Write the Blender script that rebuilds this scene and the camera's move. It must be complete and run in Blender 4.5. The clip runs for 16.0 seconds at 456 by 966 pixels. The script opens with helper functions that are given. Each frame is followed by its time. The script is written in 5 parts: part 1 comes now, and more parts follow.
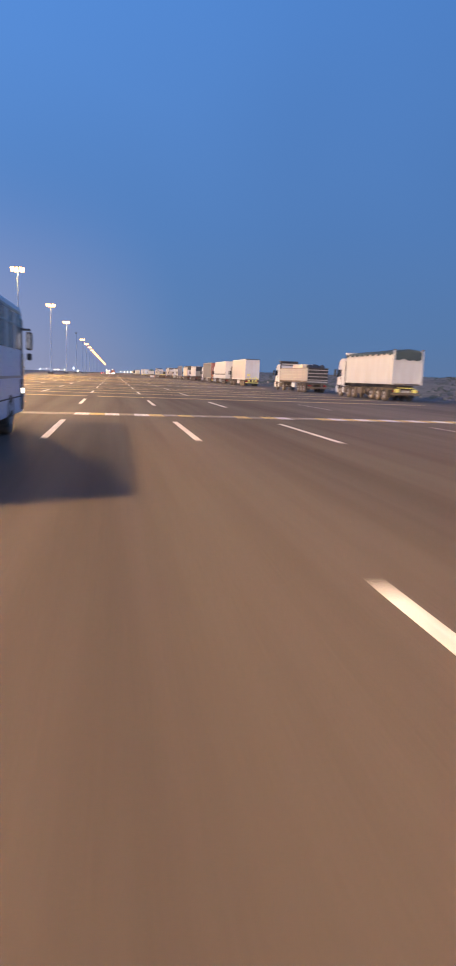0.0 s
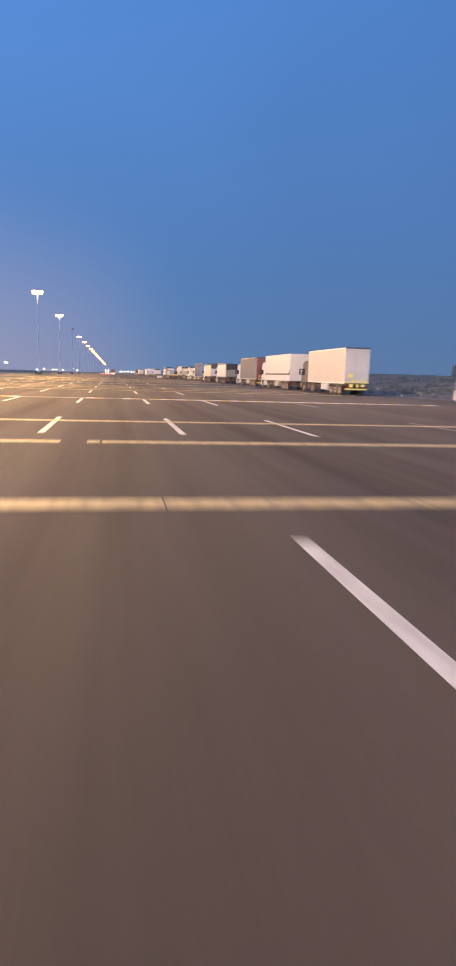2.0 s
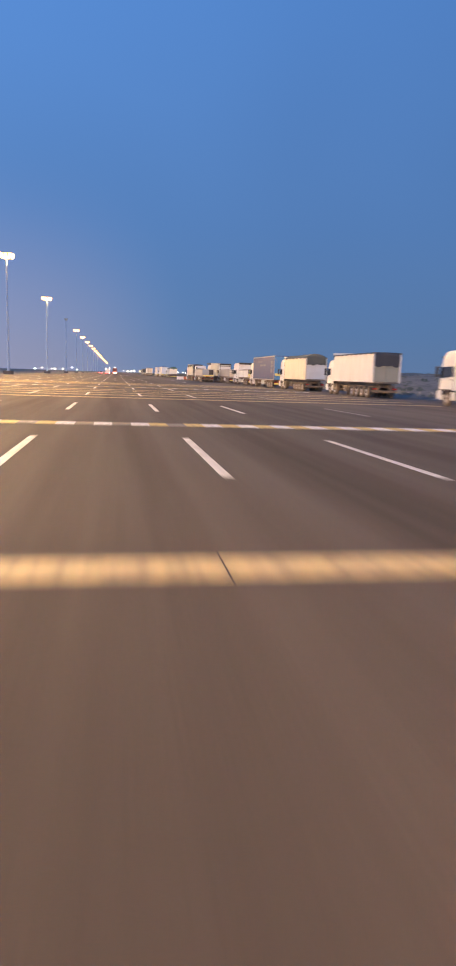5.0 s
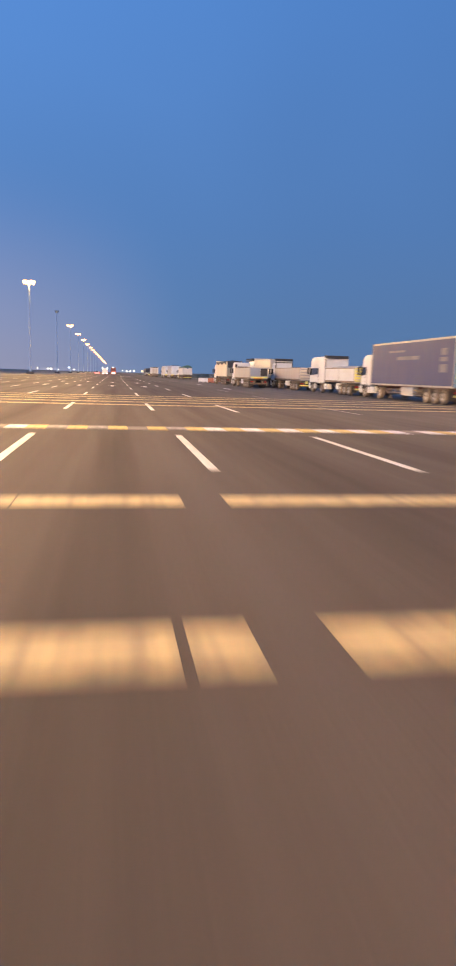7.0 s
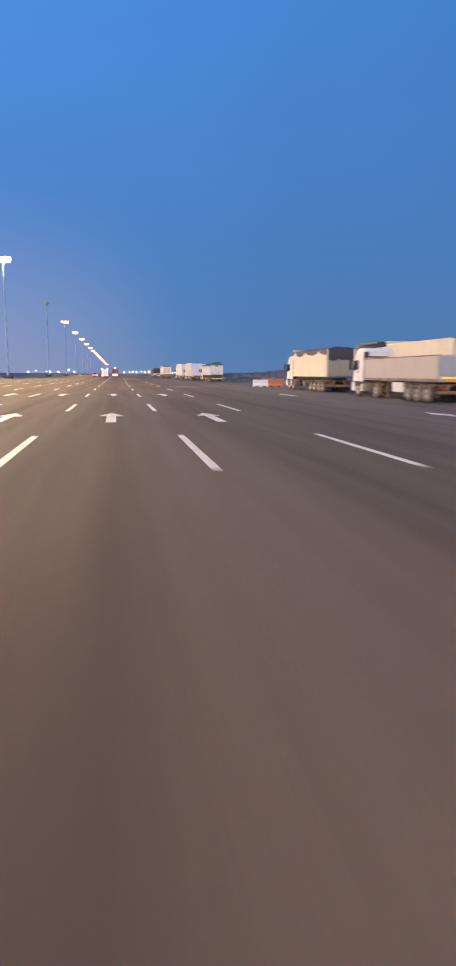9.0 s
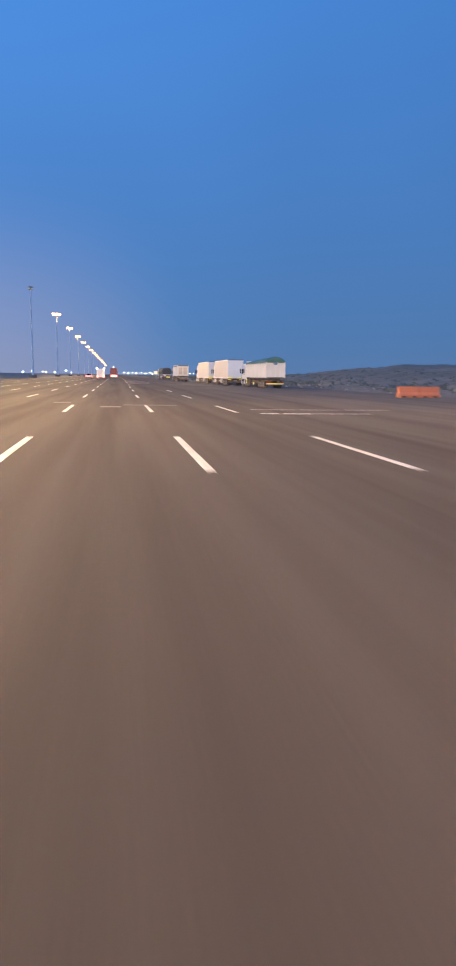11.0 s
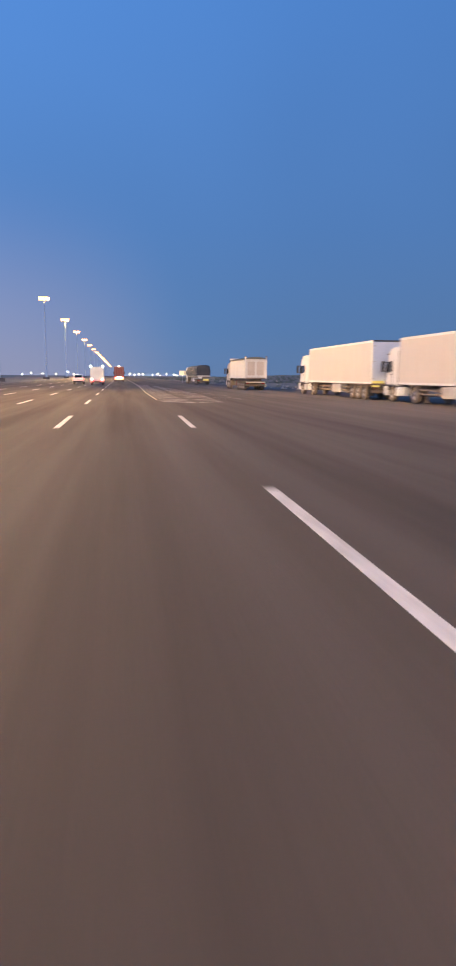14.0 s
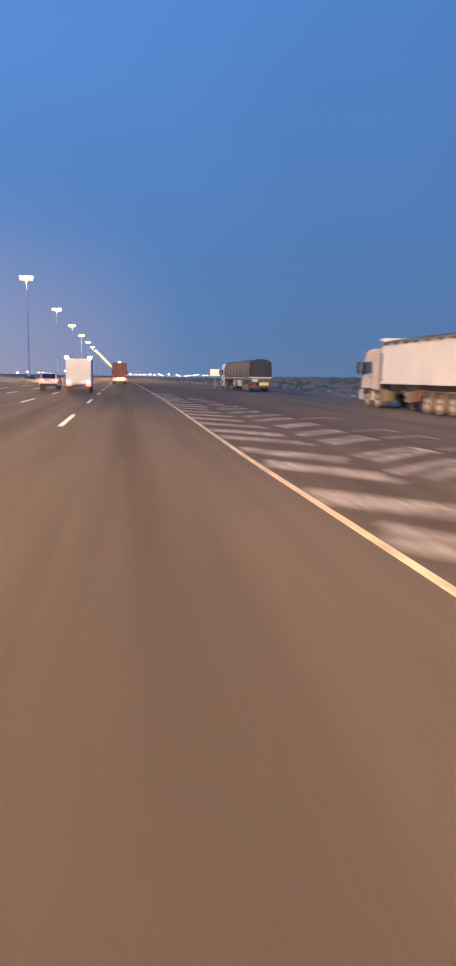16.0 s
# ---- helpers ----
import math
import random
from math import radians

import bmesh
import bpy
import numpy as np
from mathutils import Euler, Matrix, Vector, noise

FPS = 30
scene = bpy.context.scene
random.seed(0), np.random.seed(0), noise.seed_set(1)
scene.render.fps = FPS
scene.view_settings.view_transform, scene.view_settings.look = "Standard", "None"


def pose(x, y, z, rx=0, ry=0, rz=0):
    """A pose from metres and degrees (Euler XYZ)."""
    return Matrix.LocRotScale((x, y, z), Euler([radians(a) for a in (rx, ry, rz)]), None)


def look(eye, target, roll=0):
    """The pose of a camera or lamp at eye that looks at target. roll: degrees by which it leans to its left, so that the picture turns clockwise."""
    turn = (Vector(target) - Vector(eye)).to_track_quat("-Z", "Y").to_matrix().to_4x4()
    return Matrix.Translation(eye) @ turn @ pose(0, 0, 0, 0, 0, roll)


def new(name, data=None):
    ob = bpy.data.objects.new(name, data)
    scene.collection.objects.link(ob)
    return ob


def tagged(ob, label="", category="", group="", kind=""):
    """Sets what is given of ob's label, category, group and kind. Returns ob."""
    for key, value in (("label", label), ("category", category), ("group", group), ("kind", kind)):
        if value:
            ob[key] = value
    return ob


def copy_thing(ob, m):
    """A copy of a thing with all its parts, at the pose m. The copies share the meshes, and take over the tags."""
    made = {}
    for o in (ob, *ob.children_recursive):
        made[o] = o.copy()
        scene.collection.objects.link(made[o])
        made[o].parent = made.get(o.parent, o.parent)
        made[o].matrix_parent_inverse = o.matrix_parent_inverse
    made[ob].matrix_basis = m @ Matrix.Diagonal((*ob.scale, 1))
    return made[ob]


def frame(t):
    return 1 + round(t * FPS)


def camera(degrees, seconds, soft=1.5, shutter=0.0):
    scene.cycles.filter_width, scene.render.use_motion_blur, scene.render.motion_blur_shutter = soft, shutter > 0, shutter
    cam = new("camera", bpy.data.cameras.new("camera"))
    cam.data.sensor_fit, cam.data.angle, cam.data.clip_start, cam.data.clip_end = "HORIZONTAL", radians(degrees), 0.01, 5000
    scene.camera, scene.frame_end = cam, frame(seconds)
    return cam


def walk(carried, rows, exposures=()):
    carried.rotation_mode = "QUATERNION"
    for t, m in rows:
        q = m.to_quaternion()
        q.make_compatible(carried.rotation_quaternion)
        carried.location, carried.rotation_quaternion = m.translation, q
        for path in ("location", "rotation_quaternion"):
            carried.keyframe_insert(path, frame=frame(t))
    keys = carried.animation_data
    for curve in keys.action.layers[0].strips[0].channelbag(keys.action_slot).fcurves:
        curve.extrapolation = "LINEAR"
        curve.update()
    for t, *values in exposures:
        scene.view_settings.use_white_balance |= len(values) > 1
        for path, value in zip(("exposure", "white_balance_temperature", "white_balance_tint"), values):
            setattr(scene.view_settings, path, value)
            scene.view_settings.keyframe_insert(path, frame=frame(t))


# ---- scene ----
cam = camera(37.2, 16.0, soft=2.1, shutter=0.7)
# seconds, eye, target, roll
PATH = [
    (0, (-0.314, 0.002, 1.57), (3.064, 19.469, -1.534), 1.97),
    (0.5, (-0.245, 13.112, 1.57), (3.134, 32.578, -1.534), 2.02),
    (1, (-0.167, 26.221, 1.57), (3.203, 45.691, -1.526), 2.05),
    (1.5, (-0.120, 39.370, 1.57), (3.221, 58.840, -1.554), 1.77),
    (2, (-0.073, 52.543, 1.57), (3.277, 72.012, -1.551), 1.65),
    (2.5, (-0.044, 65.753, 1.57), (3.291, 85.223, -1.559), 1.49),
    (3, (-0.009, 78.968, 1.57), (3.318, 98.442, -1.541), 1.41),
    (3.5, (-0.027, 92.229, 1.57), (3.291, 111.698, -1.581), 1.70),
    (4, (-0.033, 105.503, 1.57), (3.257, 124.983, -1.551), 1.88),
    (6.5, (0.124, 171.957, 1.57), (3.472, 191.421, -1.583), 1.82),
    (7, (0.109, 185.298, 1.57), (3.442, 204.767, -1.567), 1.70),
    (7.5, (0.100, 198.705, 1.57), (3.409, 218.173, -1.602), 1.52),
    (8, (0.154, 212.139, 1.57), (3.423, 231.616, -1.584), 0.99),
    (8.5, (0.149, 225.719, 1.57), (3.386, 245.199, -1.605), 0.56),
    (9, (0.132, 239.318, 1.57), (3.343, 258.802, -1.604), 0.37),
    (11.5, (0.222, 306.775, 1.57), (3.485, 326.259, -1.552), 0.84),
    (12, (0.192, 320.120, 1.57), (3.430, 339.606, -1.562), 0.67),
    (12.5, (0.158, 333.410, 1.57), (3.358, 352.908, -1.527), 0.65),
    (13, (0.127, 346.742, 1.57), (3.264, 366.251, -1.524), 0.57),
    (13.5, (0.077, 360.104, 1.57), (3.185, 379.610, -1.570), 0.36),
    (14, (0.023, 373.461, 1.57), (3.124, 392.974, -1.534), 0.42),
    (14.5, (-0.002, 386.778, 1.57), (3.082, 406.294, -1.533), 0.40),
    (15, (-0.019, 400.101, 1.57), (3.048, 419.615, -1.560), 0.24),
    (15.5, (-0.055, 413.515, 1.57), (3.006, 433.031, -1.557), 0.18),
    (16, (-0.061, 426.954, 1.57), (3.065, 446.468, -1.502), 1.03),
]
EXPOSURES = [(0.0, 0.0, 6500, 10), (1.5, 0.0, 6500, 10), (2.1, 0.0, 6550, 10), (2.6, 0.0, 7650, 9), (3.5, 0.0, 7650, 9), (4.0, 0.0, 6750, 10), (6.5, 0.0, 6800, 10), (7.2, 0.0, 6550, 9), (7.8, 0.0, 6000, 5), (9.0, 0.0, 5900, 4),
             (12.5, 0.0, 5850, 4), (13.0, 0.0, 5650, 2), (13.5, 0.0, 5650, 2), (14.0, 0.0, 6450, 9), (14.5, 0.0, 7150, 10), (15.0, 0.0, 7050, 10), (15.5, 0.0, 6950, 10), (16.0, 0.0, 6600, 10)]
walk(cam, [(t, look(eye, target, roll)) for t, eye, target, roll in PATH], EXPOSURES)

# ---- light: dusk sky and warm high-mast lamps ----
world = bpy.data.worlds.new("dusk_sky")
scene.world = world
world.use_nodes = True
wn, wl = world.node_tree.nodes, world.node_tree.links
wbg = wn["Background"]
wtc = wn.new("ShaderNodeTexCoord")
wsep = wn.new("ShaderNodeSeparateXYZ")
wramp = wn.new("ShaderNodeValToRGB")
wnoise = wn.new("ShaderNodeTexNoise")
wmix = wn.new("ShaderNodeMix")
wmix.data_type, wmix.blend_type = "RGBA", "MULTIPLY"
wl.new(wtc.outputs["Generated"], wsep.inputs[0])
wl.new(wsep.outputs["Z"], wramp.inputs[0])
wr = wramp.color_ramp
wr.elements[0].position, wr.elements[0].color = 0.0, (0.122, 0.208, 0.392, 1)
wr.elements[1].position, wr.elements[1].color = 1.0, (0.030, 0.085, 0.240, 1)
for at_z, colour in ((0.06, (0.102, 0.207, 0.426, 1)), (0.2, (0.085, 0.205, 0.480, 1)), (0.45, (0.076, 0.215, 0.560, 1)), (0.62, (0.074, 0.210, 0.550, 1))):
    wr.elements.new(at_z).color = colour
wnoise.inputs["Scale"].default_value, wnoise.inputs["Detail"].default_value = 1.6, 2.0
wnramp = wn.new("ShaderNodeMapRange")
wnramp.inputs["From Min"].default_value, wnramp.inputs["From Max"].default_value = 0.3, 0.7
wnramp.inputs["To Min"].default_value, wnramp.inputs["To Max"].default_value = 0.93, 1.07
wl.new(wtc.outputs["Generated"], wnoise.inputs["Vector"])
wl.new(wnoise.outputs["Fac"], wnramp.inputs["Value"])
wmix.inputs["Factor"].default_value = 1.0
wl.new(wramp.outputs["Color"], wmix.inputs["A"])
wl.new(wnramp.outputs["Result"], wmix.inputs["B"])
wside = wn.new("ShaderNodeValToRGB")  # afterglow: brighter towards the west, behind on the left
wside.color_ramp.elements[0].position, wside.color_ramp.elements[0].color = 0.0, (0.37, 0.37, 0.37, 1)
wside.color_ramp.elements[1].position, wside.color_ramp.elements[1].color = 1.0, (1.0, 0.98, 0.93, 1)
for at_glow, g in ((0.08, 0.388), (0.305, 0.485), (0.55, 0.64), (0.8, 0.86)):
    wside.color_ramp.elements.new(at_glow).color = (g, g, g, 1)
wdot = wn.new("ShaderNodeVectorMath")
wdot.operation = "DOT_PRODUCT"
wdot.inputs[1].default_value = (-0.75, -0.66, 0.0)
wl.new(wtc.outputs["Generated"], wdot.inputs[0])
wacross = wn.new("ShaderNodeMapRange")
wacross.inputs["From Min"].default_value = -1.0
wl.new(wdot.outputs["Value"], wacross.inputs["Value"])
wl.new(wacross.outputs["Result"], wside.inputs["Fac"])
wglow = wn.new("ShaderNodeMix")
wglow.data_type, wglow.blend_type = "RGBA", "MULTIPLY"
wglow.inputs["Factor"].default_value = 1.0
wl.new(wmix.outputs["Result"], wglow.inputs["A"])
wl.new(wside.outputs["Color"], wglow.inputs["B"])
# pale sunset light low in the west, behind the camera
wlow = wn.new("ShaderNodeMapRange")
wlow.interpolation_type = "SMOOTHSTEP"
wlow.inputs["From Min"].default_value, wlow.inputs["From Max"].default_value = 0.75, 0.0
wl.new(wsep.outputs["Z"], wlow.inputs["Value"])
wwest = wn.new("ShaderNodeMapRange")
wwest.interpolation_type = "SMOOTHSTEP"
wwest.inputs["From Min"].default_value, wwest.inputs["From Max"].default_value = -0.25, 0.95
wl.new(wdot.outputs["Value"], wwest.inputs["Value"])
wsun = wn.new("ShaderNodeMath")
wsun.operation = "MULTIPLY"
wl.new(wlow.outputs["Result"], wsun.inputs[0])
wl.new(wwest.outputs["Result"], wsun.inputs[1])
wafter = wn.new("ShaderNodeMix")
wafter.data_type, wafter.blend_type = "RGBA", "ADD"
wafter.inputs["B"].default_value = (0.62, 0.47, 0.34, 1)
wl.new(wsun.outputs[0], wafter.inputs["Factor"])
wl.new(wglow.outputs["Result"], wafter.inputs["A"])
# warm tint low over the horizon, painting lamp haze and glare into the sky
wveil = wn.new("ShaderNodeVectorMath")
wveil.operation = "DOT_PRODUCT"
wveil.inputs[1].default_value = (-0.30, 0.954, 0.0)
wl.new(wtc.outputs["Generated"], wveil.inputs[0])
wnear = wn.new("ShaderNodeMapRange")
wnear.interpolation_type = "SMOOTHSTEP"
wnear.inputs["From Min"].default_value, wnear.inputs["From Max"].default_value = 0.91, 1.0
wl.new(wveil.outputs["Value"], wnear.inputs["Value"])
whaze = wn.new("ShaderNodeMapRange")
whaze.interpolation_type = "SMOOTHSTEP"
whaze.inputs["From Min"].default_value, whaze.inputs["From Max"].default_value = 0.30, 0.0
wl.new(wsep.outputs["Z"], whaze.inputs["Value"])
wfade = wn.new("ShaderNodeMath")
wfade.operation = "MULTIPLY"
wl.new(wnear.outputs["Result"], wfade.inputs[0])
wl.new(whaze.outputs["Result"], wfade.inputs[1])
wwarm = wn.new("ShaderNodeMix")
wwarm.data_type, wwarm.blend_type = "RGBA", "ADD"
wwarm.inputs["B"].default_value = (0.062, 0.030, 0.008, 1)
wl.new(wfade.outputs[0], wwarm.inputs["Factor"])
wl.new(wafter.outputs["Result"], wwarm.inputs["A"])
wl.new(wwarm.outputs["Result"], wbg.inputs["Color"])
wbg.inputs["Strength"].default_value = 2.5

MAST_X, MAST_H = -28.0, 31.0
MASTS = [-108, -2, 106, 213, 322, 428, 541, 647, 748, 848, 950]
UNLIT = 541
LAMP_COLOUR = (1.0, 0.59, 0.23)
for my in MASTS:
    if my != UNLIT:
        for along in (-45, 45):  # the floodlights aim up and down the carriageway
            ld = bpy.data.lights.new("mast_light", "SPOT")
            ld.energy, ld.color, ld.shadow_soft_size = 215000.0, LAMP_COLOUR, 1.2
            ld.spot_size, ld.spot_blend = radians(130), 1.0
            lo = new("mast_light", ld)
            lo.matrix_world = look((MAST_X + 1.5, my, MAST_H - 1.4), (MAST_X + 38, my + along, 0))


# ---- materials ----
def mat_nodes(name):
    m = bpy.data.materials.new(name)
    m.use_nodes = True
    return m, m.node_tree.nodes, m.node_tree.links, m.node_tree.nodes["Principled BSDF"]


def noise_node(n, l, scale, detail=4.0, coord="Object", stretch=None):
    tc = n.new("ShaderNodeTexCoord")
    nz = n.new("ShaderNodeTexNoise")
    nz.inputs["Scale"].default_value, nz.inputs["Detail"].default_value = scale, detail
    if stretch:
        mp = n.new("ShaderNodeMapping")
        mp.inputs["Scale"].default_value = stretch
        l.new(tc.outputs[coord], mp.inputs["Vector"])
        l.new(mp.outputs["Vector"], nz.inputs["Vector"])
    else:
        l.new(tc.outputs[coord], nz.inputs["Vector"])
    return nz


def mixed(n, l, fac, a, b, blend="MIX"):
    mx = n.new("ShaderNodeMix")
    mx.data_type, mx.blend_type = "RGBA", blend
    for socket, v in (("Factor", fac), ("A", a), ("B", b)):
        if isinstance(v, bpy.types.NodeSocket):
            l.new(v, mx.inputs[socket])
        elif socket == "Factor":
            mx.inputs[socket].default_value = v
        else:
            mx.inputs[socket].default_value = (*v, 1)
    return mx.outputs["Result"]


def ranged(n, l, src, a, b, c=0.0, d=1.0):
    mr = n.new("ShaderNodeMapRange")
    mr.inputs["From Min"].default_value, mr.inputs["From Max"].default_value = a, b
    mr.inputs["To Min"].default_value, mr.inputs["To Max"].default_value = c, d
    l.new(src, mr.inputs["Value"])
    return mr.outputs["Result"]


def bumped(n, l, bsdf, src, strength, dist):
    bp = n.new("ShaderNodeBump")
    bp.inputs["Strength"].default_value, bp.inputs["Distance"].default_value = strength, dist
    l.new(src, bp.inputs["Height"])
    l.new(bp.outputs["Normal"], bsdf.inputs["Normal"])


def surface(name, col, dirt=(0.25, 0.2, 0.15), amount=0.35, rough=0.5, metal=0.0, big=0.6, fine=9.0, bump=0.0, spread=0.0):
    """A painted or raw surface with dirt at two scales."""
    m, n, l, b = mat_nodes(name)
    n1, n2 = noise_node(n, l, big), noise_node(n, l, fine, 6.0)
    base = mixed(n, l, ranged(n, l, n1.outputs["Fac"], 0.42, 0.75, 0.0, amount), col, dirt)
    base = mixed(n, l, ranged(n, l, n2.outputs["Fac"], 0.45, 0.8, 0.0, amount * 0.6), base, dirt)
    if spread:
        info = n.new("ShaderNodeObjectInfo")
        base = mixed(n, l, 1.0, base, mixed(n, l, info.outputs["Random"], (1 - spread,) * 3, (1 + spread,) * 3), "MULTIPLY")
    l.new(base, b.inputs["Base Color"])
    l.new(ranged(n, l, n2.outputs["Fac"], 0.3, 0.7, max(rough - 0.1, 0.05), min(rough + 0.12, 1)), b.inputs["Roughness"])
    b.inputs["Metallic"].default_value = metal
    if bump:
        bumped(n, l, b, n2.outputs["Fac"], bump, 0.02)
    return m


def corrugated(name, col, dirt, pitch, depth, axis="Y", amount=0.3, rough=0.5):
    """Painted sheet with fine pressed ribs, dirt streaks running down."""
    m, n, l, b = mat_nodes(name)
    tc = n.new("ShaderNodeTexCoord")
    wv = n.new("ShaderNodeTexWave")
    wv.bands_direction, wv.wave_profile = axis, "SIN"
    wv.inputs["Scale"].default_value = 0.314 / pitch
    l.new(tc.outputs["Object"], wv.inputs["Vector"])
    n1 = noise_node(n, l, 1.0, 5.0, stretch=(2.0, 2.0, 0.35))
    n2 = noise_node(n, l, 12.0, 5.0)
    base = mixed(n, l, ranged(n, l, n1.outputs["Fac"], 0.4, 0.75, 0.0, amount), col, dirt)
    base = mixed(n, l, ranged(n, l, n2.outputs["Fac"], 0.5, 0.8, 0.0, amount * 0.5), base, dirt)
    l.new(base, b.inputs["Base Color"])
    b.inputs["Roughness"].default_value = rough
    bumped(n, l, b, wv.outputs["Fac"], 0.6, depth)
    return m


def glowing(name, col, strength):
    m, n, l, b = mat_nodes(name)
    b.inputs["Base Color"].default_value = (0.02, 0.02, 0.02, 1)
    b.inputs["Emission Color"].default_value = (*col, 1)
    b.inputs["Emission Strength"].default_value = strength
    return m


def asphalt_material():
    """Worn asphalt: aggregate grain, patches, tyre-polished tracks and an oil band down each lane."""
    m, n, l, b = mat_nodes("asphalt")
    tc = n.new("ShaderNodeTexCoord")
    sep = n.new("ShaderNodeSeparateXYZ")
    l.new(tc.outputs["Object"], sep.inputs[0])
    grain = noise_node(n, l, 38.0, 6.0)
    patch = noise_node(n, l, 0.22, 4.0, stretch=(1.0, 0.25, 1.0))
    streak = noise_node(n, l, 1.3, 5.0, stretch=(1.0, 0.03, 1.0))
    base = mixed(n, l, ranged(n, l, grain.outputs["Fac"], 0.3, 0.7), (0.068, 0.058, 0.050), (0.108, 0.093, 0.079))
    base = mixed(n, l, ranged(n, l, patch.outputs["Fac"], 0.4, 0.7, 0.0, 0.5), base, (0.118, 0.100, 0.082))
    base = mixed(n, l, ranged(n, l, streak.outputs["Fac"], 0.45, 0.75, 0.0, 0.45), base, (0.062, 0.053, 0.046))
    # distance from the middle of the lane, lanes 3.65 wide
    off = n.new("ShaderNodeMath")
    off.operation = "ADD"
    off.inputs[1].default_value = 0.07 + 3.65 * 20.5
    l.new(sep.outputs["X"], off.inputs[0])
    mod = n.new("ShaderNodeMath")
    mod.operation = "MODULO"
    mod.inputs[1].default_value = 3.65
    l.new(off.outputs[0], mod.inputs[0])
    mid = n.new("ShaderNodeMath")
    mid.operation = "SUBTRACT"
    mid.inputs[1].default_value = 1.825
    l.new(mod.outputs[0], mid.inputs[0])
    dist = n.new("ShaderNodeMath")
    dist.operation = "ABSOLUTE"
    l.new(mid.outputs[0], dist.inputs[0])
    band = ranged(n, l, dist.outputs[0], 0.15, 1.15, 1.0, 0.0)
    wob = n.new("ShaderNodeMath")
    wob.operation = "MULTIPLY"
    l.new(band, wob.inputs[0])
    l.new(ranged(n, l, streak.outputs["Fac"], 0.3, 0.7, 0.45, 1.0), wob.inputs[1])
    oil = n.new("ShaderNodeMath")
    oil.operation = "MULTIPLY"
    oil.inputs[1].default_value = 0.62
    l.new(wob.outputs[0], oil.inputs[0])
    base = mixed(n, l, oil.outputs[0], base, (0.040, 0.035, 0.031))
    # dust on the lanes without traffic, paled to replace missing lamp light
    drift = noise_node(n, l, 0.16, 5.0, stretch=(1.0, 0.3, 1.0))
    lay = n.new("ShaderNodeMath")
    lay.operation = "MULTIPLY"
    l.new(ranged(n, l, sep.outputs["X"], 6.0, 13.0), lay.inputs[0])
    l.new(ranged(n, l, drift.outputs["Fac"], 0.3, 0.62, 0.15, 0.75), lay.inputs[1])
    base = mixed(n, l, lay.outputs[0], base, (0.162, 0.138, 0.120))
    l.new(base, b.inputs["Base Color"])
    l.new(ranged(n, l, streak.outputs["Fac"], 0.3, 0.7, 0.72, 0.88), b.inputs["Roughness"])
    b.inputs["Specular IOR Level"].default_value = 0.2
    bumped(n, l, b, grain.outputs["Fac"], 0.35, 0.012)
    return m


def paint_material(name, col, worn, low=0.42, high=0.62, patchy=0.0):
    """Road paint, scuffed so that the asphalt shows through."""
    m, n, l, b = mat_nodes(name)
    n1 = noise_node(n, l, 6.0, 8.0, stretch=(1.0, 0.4, 1.0))
    n2 = noise_node(n, l, 0.35, 3.0)
    fac = ranged(n, l, n1.outputs["Fac"], low, high, 0.0, worn)
    base = mixed(n, l, fac, col, (0.12, 0.108, 0.098))
    base = mixed(n, l, ranged(n, l, n2.outputs["Fac"], 0.4, 0.7, 0.0, worn * 0.5), base, (0.16, 0.142, 0.125))
    if patchy:
        n3 = noise_node(n, l, 0.9, 3.0, stretch=(0.7, 1.6, 1.0))
        base = mixed(n, l, ranged(n, l, n3.outputs["Fac"], 0.42, 0.60, 0.0, patchy), base, (0.105, 0.093, 0.080))
    l.new(base, b.inputs["Base Color"])
    b.inputs["Roughness"].default_value = 0.55
    return m


def sand_material():
    m, n, l, b = mat_nodes("desert_sand")
    n1, n2, n3 = noise_node(n, l, 0.06, 5.0), noise_node(n, l, 0.7, 6.0), noise_node(n, l, 9.0, 6.0)
    base = mixed(n, l, ranged(n, l, n1.outputs["Fac"], 0.35, 0.65), (0.19, 0.18, 0.16), (0.12, 0.118, 0.106))
    base = mixed(n, l, ranged(n, l, n2.outputs["Fac"], 0.5, 0.7, 0.0, 0.8), base, (0.055, 0.062, 0.052))
    base = mixed(n, l, ranged(n, l, n3.outputs["Fac"], 0.5, 0.75, 0.0, 0.5), base, (0.26, 0.235, 0.20))
    l.new(base, b.inputs["Base Color"])
    b.inputs["Roughness"].default_value = 0.95
    bumped(n, l, b, n2.outputs["Fac"], 0.8, 0.25)
    return m


def glass_material():
    m, n, l, b = mat_nodes("vehicle_glass")
    b.inputs["Base Color"].default_value = (0.015, 0.018, 0.022, 1)
    b.inputs["Roughness"].default_value = 0.06
    b.inputs["Specular IOR Level"].default_value = 0.8
    return m


